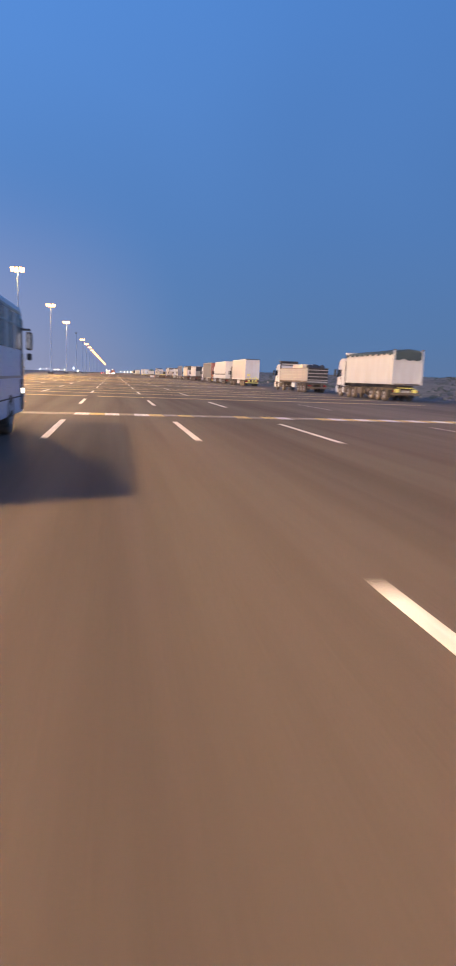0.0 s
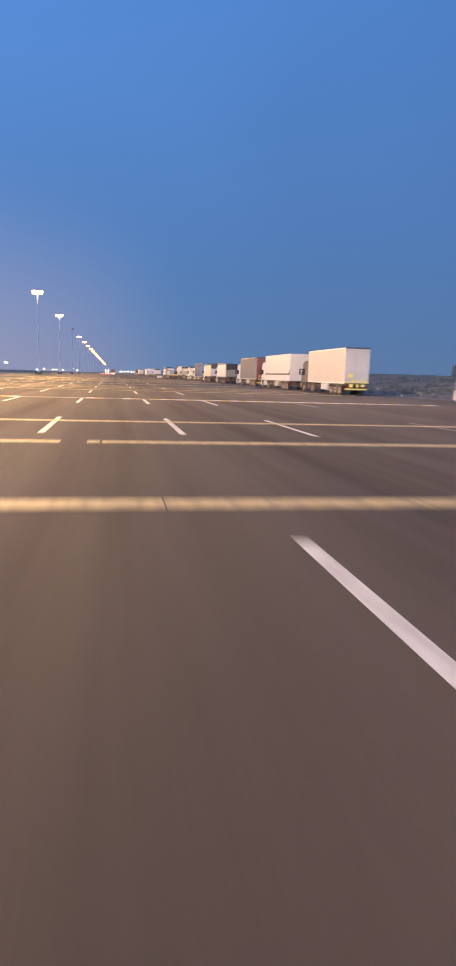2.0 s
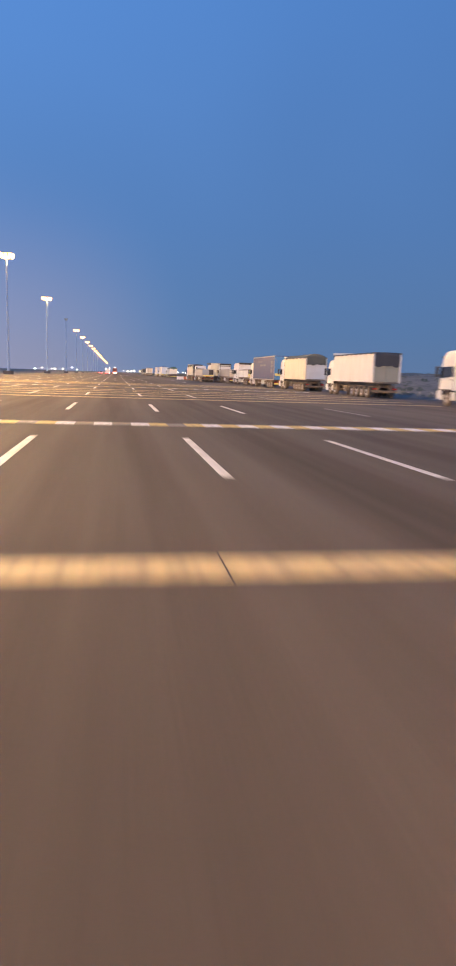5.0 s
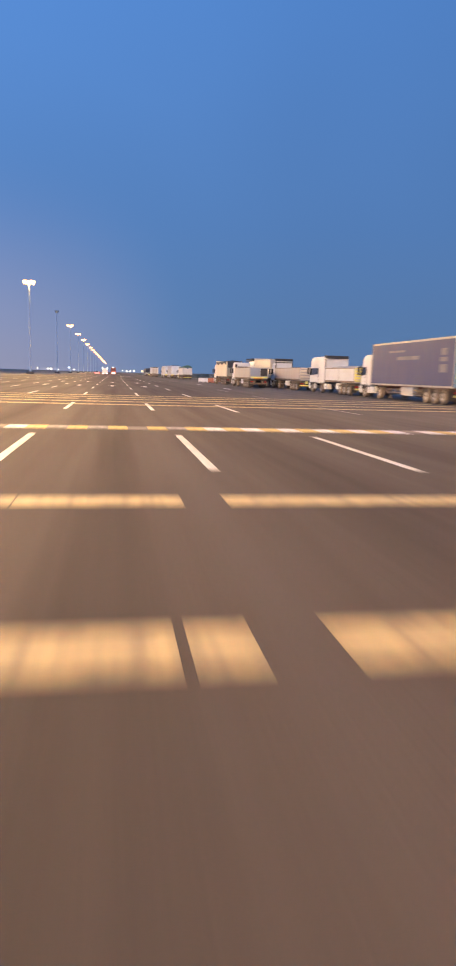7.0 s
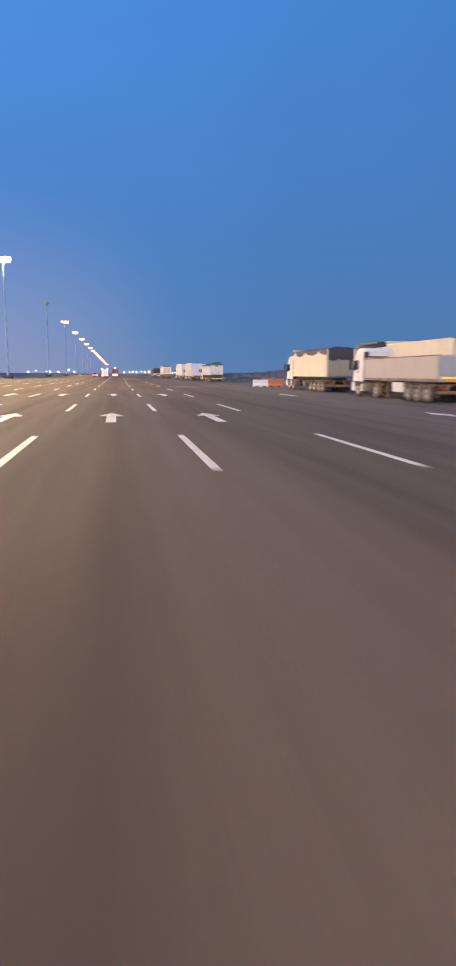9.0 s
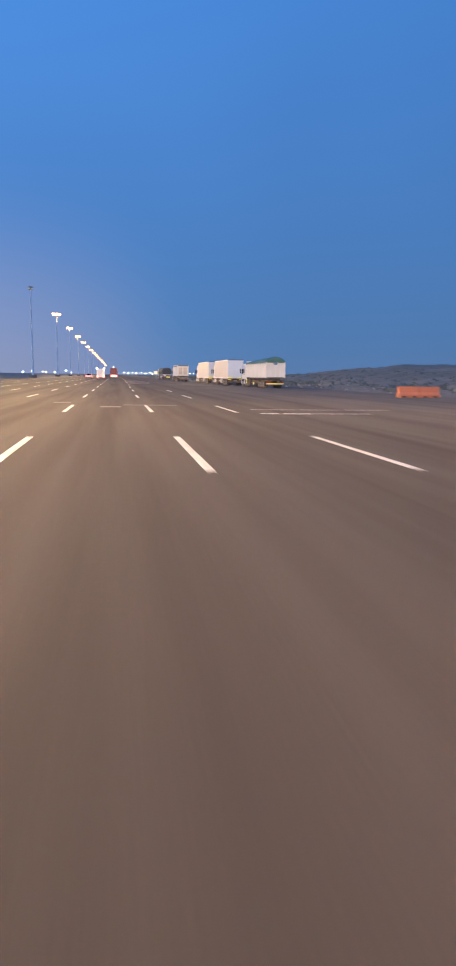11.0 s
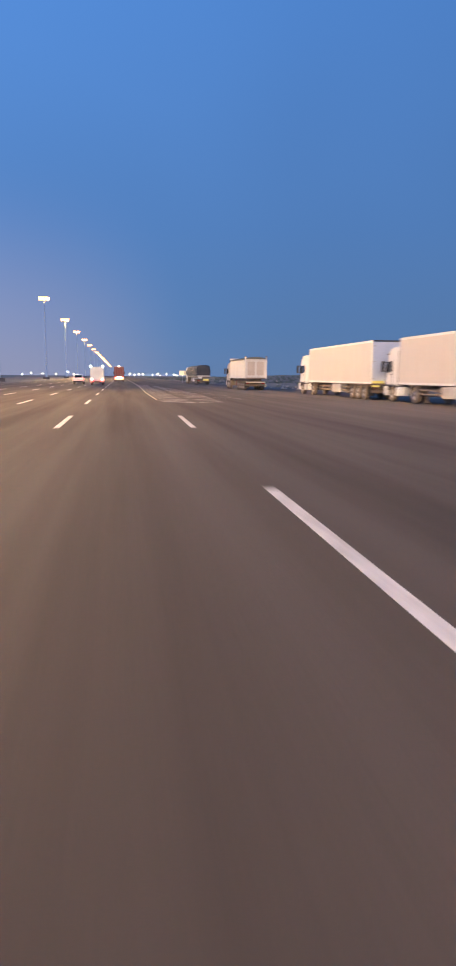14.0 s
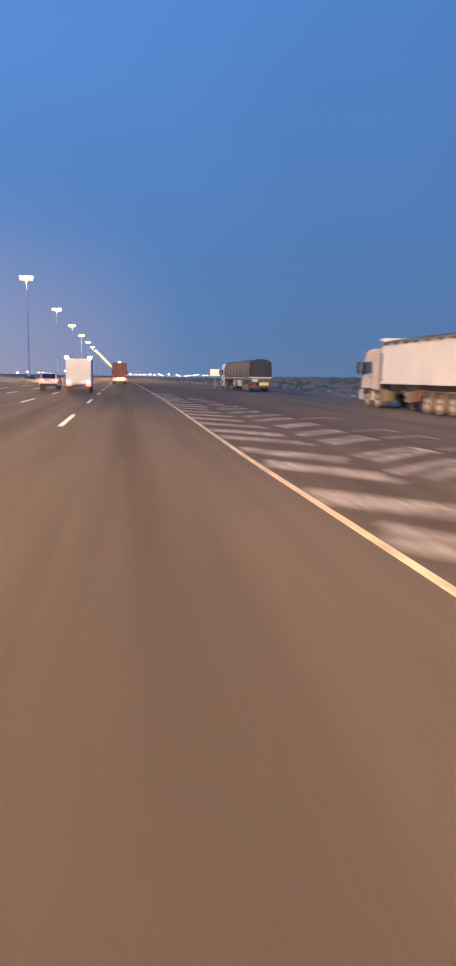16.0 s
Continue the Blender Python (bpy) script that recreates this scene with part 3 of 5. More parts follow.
# solid edge line and hatched gore where the lay-by splits off
part("edge_line", strip(bmesh.new(), [(2.42, 419), (2.42, 440), (2.92, 475), (3.1, 560), (3.2, 900)], 0.12), PAINT_EDGE, road)
part("edge_line", strip(bmesh.new(), [(-19.6, -60), (-19.6, 900)], 0.15), PAINT_EDGE, road)
rng = random.Random(5)
for k in range(27):
    y = 414.2 + 2.85 * k + rng.uniform(-0.35, 0.35)
    apex = 4.55 + rng.uniform(-0.2, 0.2)
    right = 5.9 + 0.6 * smooth01((y - 413) / 10) + rng.uniform(-0.2, 0.2) - 1.9 * smooth01((y - 450) / 40)
    bm = bmesh.new()
    for off in (-0.36, 0.34):  # each arm is worn to its two edges
        a, b = rng.uniform(0.0, 0.25), rng.uniform(0.0, 0.3)
        strip(bm, [(2.5 + a, y + 1.9 + off), (apex - b, y + off)], rng.uniform(0.22, 0.42))
        if right > apex + 0.4:
            strip(bm, [(apex + rng.uniform(0.1, 0.5), y + 0.2 + off), (right, y + 0.9 * (right - apex) + off)], rng.uniform(0.18, 0.36), 0.009)
    if right > apex + 0.4:
        strip(bm, [(right, y + 0.9 * (right - apex) + 0.5), (right + 0.1, y + 0.9 * (right - apex) - 0.75)], 0.3, 0.014)
    part("gore_stripe", bm, PAINT_GORE, road)
    bm = bmesh.new()
    strip(bm, [(2.6, y + 1.8), (apex - 0.2, y + 0.1)], 0.44, 0.002)
    if 418 < y < 452 and k % 4:
        far = right + rng.uniform(1.3, 2.1)
        z = y + 0.9 * (right - apex)
        strip(bm, [(right + 0.55, z - 0.1), (far, z + 0.7)], 0.3, 0.002)
        strip(bm, [(far, z + 0.8), (far + 0.15, z - 0.4)], 0.26, 0.006)
    part("gore_stripe", bm, PAINT_GORE_FAINT, road)
# tyre marks where a lorry swung over to the lay-by
part("tyre_mark", strip(bmesh.new(), [(2.35, 338.3), (2.9, 341.2), (3.47, 344.0), (4.2, 347.5), (5.06, 351.4), (6.2, 356.6), (7.69, 363.2)], 0.55, 0.001, 0.003), TYRE_MARK, road)


# ---- lamp masts ----
def build_mast(lit):
    mast = root("lamp_mast", MAST_X, 0, 0, "tall galvanised high-mast lamp with a ring of warm lit floodlights" if lit else "tall grey mast with a small head of four unlit floodlights", "street lamp", "highway lamp masts")
    part("plinth", box_bm(-1.2, 1.2, -1.2, 1.2, -0.1, 0.95, bevel=0.06), DARKPLINTH, mast)
    part("base_flange", add_cyl(bmesh.new(), 0.55, 0.09, Matrix.Translation((0, 0, 0.99)), 16), GALV, mast)
    part("pole", add_cyl(bmesh.new(), 0.34, MAST_H - 1.2, Matrix.Translation((0, 0, (MAST_H + 0.7) / 2)), 16, 0.19), MASTPAINT, mast)
    part("inspection_door", box_bm(0.26, 0.31, -0.12, 0.12, 1.5, 2.3, bevel=0.01), GALV, mast)
    if lit:
        ring = bmesh.new()
        for k in range(24):
            a0, a1 = 2 * math.pi * k / 24, 2 * math.pi * (k + 1) / 24
            p0, p1 = Vector((1.45 * math.cos(a0), 1.45 * math.sin(a0), 0)), Vector((1.45 * math.cos(a1), 1.45 * math.sin(a1), 0))
            add_cyl(ring, 0.06, (p1 - p0).length * 1.05, Matrix.Translation((p0 + p1) / 2 + Vector((0, 0, MAST_H - 0.4))) @ (p1 - p0).to_track_quat("Z", "Y").to_matrix().to_4x4(), 6)
        part("ring", ring, GALV, mast)
        arms = bmesh.new()
        for k in range(4):
            add_cyl(arms, 0.045, 1.45, Matrix.Rotation(math.pi / 2 * k, 4, "Z") @ Matrix.Translation((0.72, 0, MAST_H - 0.4)) @ Matrix.Rotation(math.pi / 2, 4, "Y"), 6)
        part("arms", arms, GALV, mast)
    cap = bmesh.new()
    add_cyl(cap, 0.32, 0.35, Matrix.Translation((0, 0, MAST_H - 0.25)), 12, 0.14)
    part("cap", cap, GALV, mast)
    house = keep_mesh("floodlight", box_bm(0.0, 0.32, -0.42, 0.42, -0.6, 0.6, bevel=0.05), STEEL if lit else GALV)
    lens = keep_mesh("lens", box_bm(0.322, 0.44, -0.4, 0.4, -0.58, 0.58, bevel=0.05), LAMP_GLOW if lit else DULL_LENS)
    count, reach = (12, 1.5) if lit else (4, 0.45)
    for k in range(count):
        m = Matrix.Rotation(2 * math.pi * k / count, 4, "Z") @ pose(reach, 0, MAST_H - 0.5 + (0.05 if k % 3 else -0.05), 0, 20, 0)
        f = shared("floodlight", house, mast, m)
        shared("lens", lens, f, Matrix())
    if lit:
        # extra glowing plates, added under the ring to brighten the upper pole
        down = keep_mesh("down_lens", box_bm(-0.3, 0.3, -0.3, 0.3, -0.06, 0.0, bevel=0.02), POLE_FILL_GLOW)
        for k in range(6):
            shared("down_lens", down, mast, Matrix.Rotation(2 * math.pi * k / 6, 4, "Z") @ pose(0.95, 0, MAST_H - 0.46))
    return mast


lit_mast, dark_mast = build_mast(True), build_mast(False)
lit_mast.matrix_world = pose(MAST_X, MASTS[0], -0.05)
dark_mast.matrix_world = pose(MAST_X, UNLIT, -0.05)
for my in MASTS[1:] + [1052, 1155, 1260, 1365, 1470, 1580, 1690, 1800, 1920, 2050, 2200, 2380, 2580]:
    if my != UNLIT:
        copy_thing(lit_mast, pose(MAST_X, my, -0.05))


# ---- lorries ----
W = 2.5


def tractor(t, yb, yf, paint, roof=3.55, skirt=None, dark_top=False):
    """Cab-over tractor unit between yb (back of the cab) and yf (front)."""
    cab = bmesh.new()
    prism(cab, [(yb, 1.0), (yb, roof - 0.2), (yb + 0.18, roof), (yf - 1.25, roof - 0.01), (yf - 0.8, roof - 0.12), (yf - 0.48, roof - 0.42), (yf - 0.12, 2.0), (yf - 0.02, 1.25), (yf, 1.0)], 0.02, W - 0.02, bevel=0.11)
    for v in cab.verts:  # the sides lean in towards the roof and the nose
        nose = smooth01((v.co.y - (yf - 0.7)) / 0.7)
        high = smooth01((v.co.z - (roof - 0.9)) / 0.9)
        v.co.x = W / 2 + (v.co.x - W / 2) * (1 - 0.05 * nose - 0.06 * high)
    for f in cab.faces:
        f.smooth = f.calc_area() < 0.35
    cab = part("cab", cab, paint, t)
    depth = yf - yb
    bumper = bmesh.new()
    prism(bumper, [(yf - 0.72, 0.42), (yf - 0.72, 1.0), (yf + 0.02, 1.02), (yf + 0.04, 0.6), (yf - 0.06, 0.38)], 0.0, W, bevel=0.05)
    part("bumper", bumper, paint, t)
    # door glass with a lower front corner
    for x in (-0.006, W - 0.03):
        g = bmesh.new()
        prism(g, [(yf - depth * 0.62, 2.0), (yf - depth * 0.60, 2.66), (yf - 0.44, 2.64), (yf - 0.26, 2.05), (yf - 0.42, 1.88)], x, x + 0.036)
        part("side_window", g, GLASS, cab)
    door = bmesh.new()
    for y in (yf - depth * 0.66, yf - 0.2):
        add_box(door, 0.008, 0.022, y - 0.012, y + 0.012, 1.1, 2.75)
    add_box(door, 0.008, 0.022, yf - depth * 0.66, yf - 0.2, 1.1, 1.125)
    part("door_seam", door, PLASTIC, cab)
    part("door_handle", box_bm(-0.02, 0.02, yf - depth * 0.62, yf - depth * 0.62 + 0.2, 1.74, 1.80, bevel=0.01), PLASTIC, cab)
    part("door_step", box_bm(0.0, 0.12, yf - depth * 0.6, yf - 0.35, 1.02, 1.08, bevel=0.01), PLASTIC, cab)
    ws = bmesh.new()
    prism(ws, [(yf - 0.40, roof - 0.46), (yf - 0.115, 2.0), (yf - 0.085, 2.0), (yf - 0.37, roof - 0.46)], 0.16, W - 0.16)
    part("windscreen", ws, GLASS, cab)
    for side, x in ((-1, -0.08), (1, W + 0.08)):
        mirror = box_bm(min(x, x + side * 0.2), max(x, x + side * 0.2), yf - 0.2, yf - 0.06, 1.95, 2.68, bevel=0.05)
        add_box(mirror, min(x, x - side * 0.14), max(x, x - side * 0.14), yf - 0.16, yf - 0.12, 2.58, 2.63)
        add_box(mirror, min(x, x - side * 0.14), max(x, x - side * 0.14), yf - 0.16, yf - 0.12, 2.0, 2.05)
        part("mirror", mirror, PLASTIC, cab)
    visor = bmesh.new()
    prism(visor, [(yf - 0.50, roof - 0.36), (yf - 0.18, roof - 0.46), (yf - 0.18, roof - 0.50), (yf - 0.5, roof - 0.44)], 0.1, W - 0.1)
    part("sun_visor", visor, PLASTIC, cab)
    # hose rack and air intake in the dark gap behind the cab
    rack = box_bm(0.5, W - 0.5, yb - 0.1, yb - 0.01, 1.05, roof - 0.6, bevel=0.02)
    for x in (0.8, 1.1, 1.4, 1.7):
        add_cyl(rack, 0.03, 0.9, Matrix.Translation((x, yb - 0.15, 1.5)) @ Matrix.Rotation(0.25, 4, "Y"), 8)
    part("hose_rack", rack, STEEL, t)
    part("air_intake", box_bm(0.1, 0.42, yb - 0.26, yb - 0.01, 1.1, roof - 0.28, bevel=0.04), PLASTIC, t)
    arch = bmesh.new()
    prism(arch, [(yf - 2.05, 0.75), (yf - 1.95, 1.12), (yf - 0.85, 1.12), (yf - 0.72, 0.75), (yf - 0.78, 0.75), (yf - 0.9, 1.06), (yf - 1.9, 1.06), (yf - 1.99, 0.75)], 0.0, W)
    part("wheel_arch", arch, PLASTIC, t)
    step = box_bm(0.02, 0.3, yf - 2.35, yf - 2.0, 0.4, 0.95, bevel=0.03)
    for z in (0.55, 0.75):
        add_box(step, 0.0, 0.06, yf - 2.32, yf - 2.03, z, z + 0.03)
    part("step_box", step, skirt or paint, t)
    tank = bmesh.new()
    add_box(tank, 0.03, 0.62, yb - 1.15, yb - 0.05, 0.42, 0.98, bevel=0.08)
    tank = part("fuel_tank", tank, skirt or DUSTSTEEL, t)
    for y in (yb - 0.95, yb - 0.3):
        part("tank_strap", box_bm(0.022, 0.04, y, y + 0.05, 0.45, 0.95), STEEL, tank)
    axle(t, yf - 1.38)
    if dark_top:
        part("roof_spoiler", box_bm(0.25, W - 0.25, yb + 0.1, yb + 0.9, roof - 0.03, roof + 0.16, bevel=0.05), PLASTIC, t)


def running_gear(t, yb, steel, rear_axles, drive_axles):
    ch = bmesh.new()
    for x in (0.75, W - 0.9):
        add_box(ch, x, x + 0.15, 0.15, yb + 0.9, 0.82, 1.12)
    for k in range(int(yb / 1.4)):
        add_box(ch, 0.3, W - 0.3, 0.4 + 1.4 * k, 0.5 + 1.4 * k, 0.95, 1.08)
    part("chassis", ch, steel, t)
    for y in rear_axles + drive_axles:
        axle(t, y)
        beam = add_cyl(bmesh.new(), 0.09, W - 0.4, Matrix.Translation((W / 2, y, 0.51)) @ Matrix.Rotation(math.pi / 2, 4, "Y"), 10)
        for x in (0.62, W - 0.74):
            add_box(beam, x, x + 0.12, y - 0.55, y + 0.55, 0.66, 0.78, bevel=0.02)
        part("axle_beam", beam, DUSTSTEEL, t)
        for x in (0.0, W - 0.5):
            g = bmesh.new()
            prism(g, [(y - 0.6, 0.85), (y - 0.5, 1.09), (y + 0.5, 1.09), (y + 0.6, 0.85), (y + 0.56, 0.85), (y + 0.46, 1.05), (y - 0.46, 1.05), (y - 0.56, 0.85)], x, x + 0.5)
            part("mudguard", g, DUSTSTEEL, t)
    for x in (0.05, W - 0.6):
        part("mudflap", box_bm(x, x + 0.55, rear_axles[0] - 0.72, rear_axles[0] - 0.7, 0.28, 0.95), PLASTIC, t)
    # tanks, stowed wheel and landing legs between the axles
    free = rear_axles[-1] + 0.9
    for k, y in enumerate((free + 0.7, free + 1.9)):
        tank = add_cyl(bmesh.new(), 0.17, 1.0, Matrix.Translation((0.42 + 0.25 * k, y, 0.78)) @ Matrix.Rotation(math.pi / 2, 4, "X"), 14)
        part("air_tank", tank, DUSTSTEEL, t)
    if yb > free + 3.6:
        stowed = shared("spare_wheel", HUB, t, pose(1.5, free + 2.9, 0.62, 0, 90, 0))
        shared("tyre", TYRE, stowed, Matrix())
        shared("rim", RIM_ME, stowed, Matrix())
        for x in (0.45, W - 0.6):
            leg = box_bm(x, x + 0.14, yb - 3.3, yb - 3.16, 0.12, 1.1, bevel=0.01)
            add_box(leg, x - 0.06, x + 0.2, yb - 3.36, yb - 3.1, 0.08, 0.13)
            part("landing_leg", leg, DUSTSTEEL, t)
    part("tool_chest", box_bm(W - 0.75, W - 0.1, free + 0.4, free + 1.9, 0.5, 1.05, bevel=0.04), DUSTSTEEL, t)


def rear_end(t, z, style):
    bar = box_bm(0.05, W - 0.05, 0.02, 0.16, 0.52, 0.70, bevel=0.02)
    for x in (0.6, W - 0.75):
        add_box(bar, x, x + 0.12, 0.06, 0.2, 0.6, 1.0)
    bar = part("rear_bumper", bar, DUSTSTEEL, t)
    if style == "pairs":
        part("reflective_band", box_bm(0.55, W - 0.55, -0.02, 0.02, 1.08, 1.15), TAPE_YELLOW, bar)
        part("grey_plate", box_bm(0.85, W - 0.85, -0.02, 0.02, 0.72, 0.92), GREYPAINT, bar)
    elif style not in ("plain", "sills"):
        part("reflective_band", box_bm(0.1, W - 0.1, 0.0, 0.02, 0.54, 0.68), TAPE_YELLOW, bar)
    for x in (0.12, W - 0.52):
        part("tail_light", box_bm(x, x + 0.4, -0.01, 0.05, 0.76, 0.90, bevel=0.01), TAPE_RED if style != "sills" else DULLRED, t)
    if style == "sills":
        for x0, x1, z0, z1 in ((0.02, 0.88, 1.17, 1.35), (1.46, 2.32, 1.17, 1.34), (0.02, 0.55, 0.92, 1.05), (1.85, 2.35, 0.93, 1.03)):
            part("marker_plate", box_bm(x0, x1, -0.1, -0.066, z0, z1, bevel=0.008), TAPE_YELLOW, t)
        part("number_board", box_bm(0.95, 1.5, -0.02, 0.02, 0.74, 0.88), GREYPAINT, bar)
    if style in ("marks", "plates"):
        for x0, x1, z0, z1 in ((0.75, 1.05, 0.82, 1.12), (1.45, 1.75, 0.82, 1.12)):
            part("marker_plate", box_bm(x0, x1, -0.012, 0.01, z0, z1), TAPE_YELLOW if style == "marks" else TAPE_ORANGE, t)
    if style == "many":
        for x0, x1, z0, z1 in ((0.35, 0.85, 1.75, 2.1), (0.1, 0.5, 1.2, 1.35), (0.7, 1.1, 1.25, 1.5), (1.3, 1.7, 1.25, 1.45), (1.9, 2.4, 1.2, 1.4), (1.75, 2.0, 1.5, 1.62), (0.5, 0.9, 0.8, 1.1), (1.2, 1.5, 0.8, 1.1), (1.7, 2.1, 0.85, 1.1)):
            part("marker_plate", box_bm(x0, x1, -0.1, -0.085, z0, z1), TAPE_YELLOW, t)
    if style == "high":
        for x0, x1, z0, z1, mat in ((0.9, 1.35, 1.85, 2.4, TAPE_YELLOW), (0.35, 0.85, 1.5, 1.8, TAPE_ORANGE), (1.75, 2.3, 1.5, 1.85, TAPE_ORANGE), (1.5, 2.2, 2.25, 2.38, WHITE), (0.4, 0.75, 1.12, 1.3, WHITE), (1.9, 2.2, 1.12, 1.25, WHITE)):
            part("marker_plate", box_bm(x0, x1, -0.1, -0.085, z0, z1), mat, t)
    if style == "pairs":
        for x in (0.25, W - 0.7):
            part("marker_plate", box_bm(x, x + 0.45, -0.03, 0.01, 0.72, 1.02, bevel=0.05), TAPE_YELLOW, t)


def rear_doors(t, z0, z1, mat, rods=True):
    for x0, x1 in ((0.04, W / 2 - 0.006), (W / 2 + 0.006, W - 0.04)):
        d = part("rear_door", box_bm(x0, x1, -0.035, 0.02, z0 + 0.05, z1 - 0.08, bevel=0.012), mat, t)
        if rods:
            for x in (x0 + 0.3, x1 - 0.3):
                rod = add_cyl(bmesh.new(), 0.013, z1 - z0 - 0.2, Matrix.Translation((x, -0.046, (z0 + z1) / 2)), 8)
                add_box(rod, x - 0.02, x + 0.18, -0.065, -0.04, z0 + 0.7, z0 + 0.75)
                part("lock_rod", rod, GREYPAINT if mat not in (WHITE, SKYLIT_DOOR) else mat, d)
            for z in (z0 + 0.3, (z0 + z1) / 2, z1 - 0.4):
                xe = x0 + 0.03 if x0 < 1 else x1 - 0.15
                part("hinge", box_bm(xe, xe + 0.12, -0.055, -0.03, z, z + 0.07), GALV, d)


def box_lorry(x, y0, yb, yf, top, label, side, rear, paint, style, steel, roof=3.55, stripe=False, curtain=False, rods=True, skirt=None, chest_paint=None):
    """A lorry or articulated lorry with a tall closed body; y0 is its tail, yb the body's front, yf the cab's front."""
    L, F = yb - y0, yf - y0
    t = root("lorry", x, y0, 0, label, "lorry", "lorries parked in a row along the highway")
    floor_z = 1.16
    body = part("body", box_bm(0, W, 0, L, floor_z, top, bevel=0.05), side, t)
    rail = bmesh.new()
    for xx in (-0.015, W - 0.045):
        add_box(rail, xx, xx + 0.06, 0.01, L - 0.01, top - 0.13, top + 0.012)
        add_box(rail, xx, xx + 0.06, 0.01, L - 0.01, floor_z - 0.02, floor_z + 0.11)
    for yy in (-0.02, L - 0.05):
        for xx in (-0.018, W - 0.06):
            add_box(rail, xx, xx + 0.08, yy, yy + 0.09, floor_z, top)
    part("frame_rail", rail, WHITE if not curtain else GALV, body)
    rear_doors(t, floor_z, top, rear, rods)
    if curtain:
        n = int(L / 0.72)
        buckle = keep_mesh("strap", box_bm(-0.022, -0.016, -0.02, 0.02, floor_z - 0.08, floor_z + 0.25), side)
        for k in range(1, n):
            shared("strap", buckle, body, pose(0, k * L / n, 0))
    if stripe:
        part("dark_stripe", box_bm(-0.022, -0.006, 0.15, L - 0.1, 1.92, 2.12), PLASTIC, body, "black band along the side")
        sweep = bmesh.new()
        prism(sweep, [(0.12, 1.95), (0.12, 2.75), (0.30, 2.45), (0.75, 2.10), (0.75, 1.95)], -0.024, -0.007)
        part("stripe_sweep", sweep, PLASTIC, body)
        part("lower_board", box_bm(-0.03, -0.004, 0.1, L - 0.08, floor_z + 0.1, 1.90, bevel=0.008), WHITE, body)
    running_gear(t, L, steel, [1.5, 2.8, 4.1], [F - 4.9] if L > 12 else [])
    guard = bmesh.new()
    for z in (0.55, 0.8):
        add_box(guard, 0.03, 0.08, 4.9, max(L - 3.2, 5.2), z, z + 0.1)
    part("side_guard", guard, DUSTSTEEL, t)
    chest = box_bm(0.02, 0.7, L * 0.42, L * 0.42 + 2.3, 0.42, 1.08, bevel=0.04)
    part("storage_box", chest, chest_paint or GREYPAINT, t)
    rear_end(t, floor_z, style)
    tractor(t, L + 0.45, F, paint, roof, skirt)
    if rods and top > 4.0 and side is WHITEPANEL:
        part("door_header", box_bm(0.02, W - 0.02, -0.06, 0.02, top - 0.075, top + 0.03, bevel=0.01), PLASTIC, body)
        part("rear_sill", box_bm(0.0, W, -0.06, 0.03, floor_z - 0.1, floor_z + 0.04, bevel=0.01), DUSTSTEEL, body)
        unit = box_bm(0.3, W - 0.3, L + 0.01, L + 0.4, top - 1.5, top - 0.15, bevel=0.06)
        part("cooling_unit", unit, WHITE, t)
    return t


def tarp_bm(L, top, seed, crown=0.3, drop=0.2, back=True, hang=0.3, rise=0.0, pitch=1.3, inset=0.0):
    """A tarpaulin over an open body: domed over hoops, wrinkled, with a scalloped edge; rise lifts its tail."""
    bm = bmesh.new()
    rnd = random.Random(seed)
    inner, ny = 12, max(int(L / 0.16), 16)
    phase = rnd.uniform(0, 3)
    lines = [-0.085, -0.07] + [0.02 + (W - 0.04) * i / inner for i in range(inner + 1)] + [W + 0.07, W + 0.085]
    lines = [inset + x * (1 - 2 * inset / W) for x in lines]
    last = len(lines) - 1
    grid = []
    for j in range(ny + 1):
        y = L * j / ny
        tall = crown * (1 - rise * smooth01(y / L))
        hoop = 0.78 + 0.22 * abs(math.cos(math.pi * y / 1.5))
        sag = 0.2 + 0.8 * abs(math.sin(math.pi * y / pitch + phase)) ** 0.8 + 0.25 * noise.noise((y * 0.9, seed, 0.0))
        row = []
        for i, x in enumerate(lines):
            u = min(max(x / W, 0.0), 1.0)
            z = top + tall * math.sin(math.pi * u) ** 0.7 * hoop + 0.06 * noise.noise((x * 1.7, y * 1.3, seed)) * min(1.0, 4 * u * (1 - u) + 0.2)
            if i in (0, last):
                z = top - drop * sag
            elif i in (1, last - 1):
                z = top + 0.015
            row.append(bm.verts.new((x, y - (0.13 if back and j == 0 else 0.0), z)))
        grid.append(row)
    for j in range(ny):
        for i in range(last):
            bm.faces.new((grid[j][i], grid[j][i + 1], grid[j + 1][i + 1], grid[j + 1][i])).smooth = True
    if back:
        for j, yy, deep in ((0, -0.15, hang), (ny, L + 0.02, 0.25)):
            above = grid[j]
            for k in range(1, 5):
                row = []
                for i, x in enumerate(lines):
                    wave = 0.86 + min(0.16, 0.1 / deep) * math.sin(i * 1.15 + seed) * math.sin(i * 0.43 + 2 * seed)
                    row.append(bm.verts.new((x, yy + (0.03 * noise.noise((x * 3, k * 0.7, seed)) if j == 0 else 0.0), grid[j][i].co.z + (top - deep * wave - grid[j][i].co.z) * k / 4)))
                for i in range(last):
                    q = (above[i], row[i], row[i + 1], above[i + 1])
                    bm.faces.new(q if j == 0 else q[::-1]).smooth = True
                above = row
    return bm


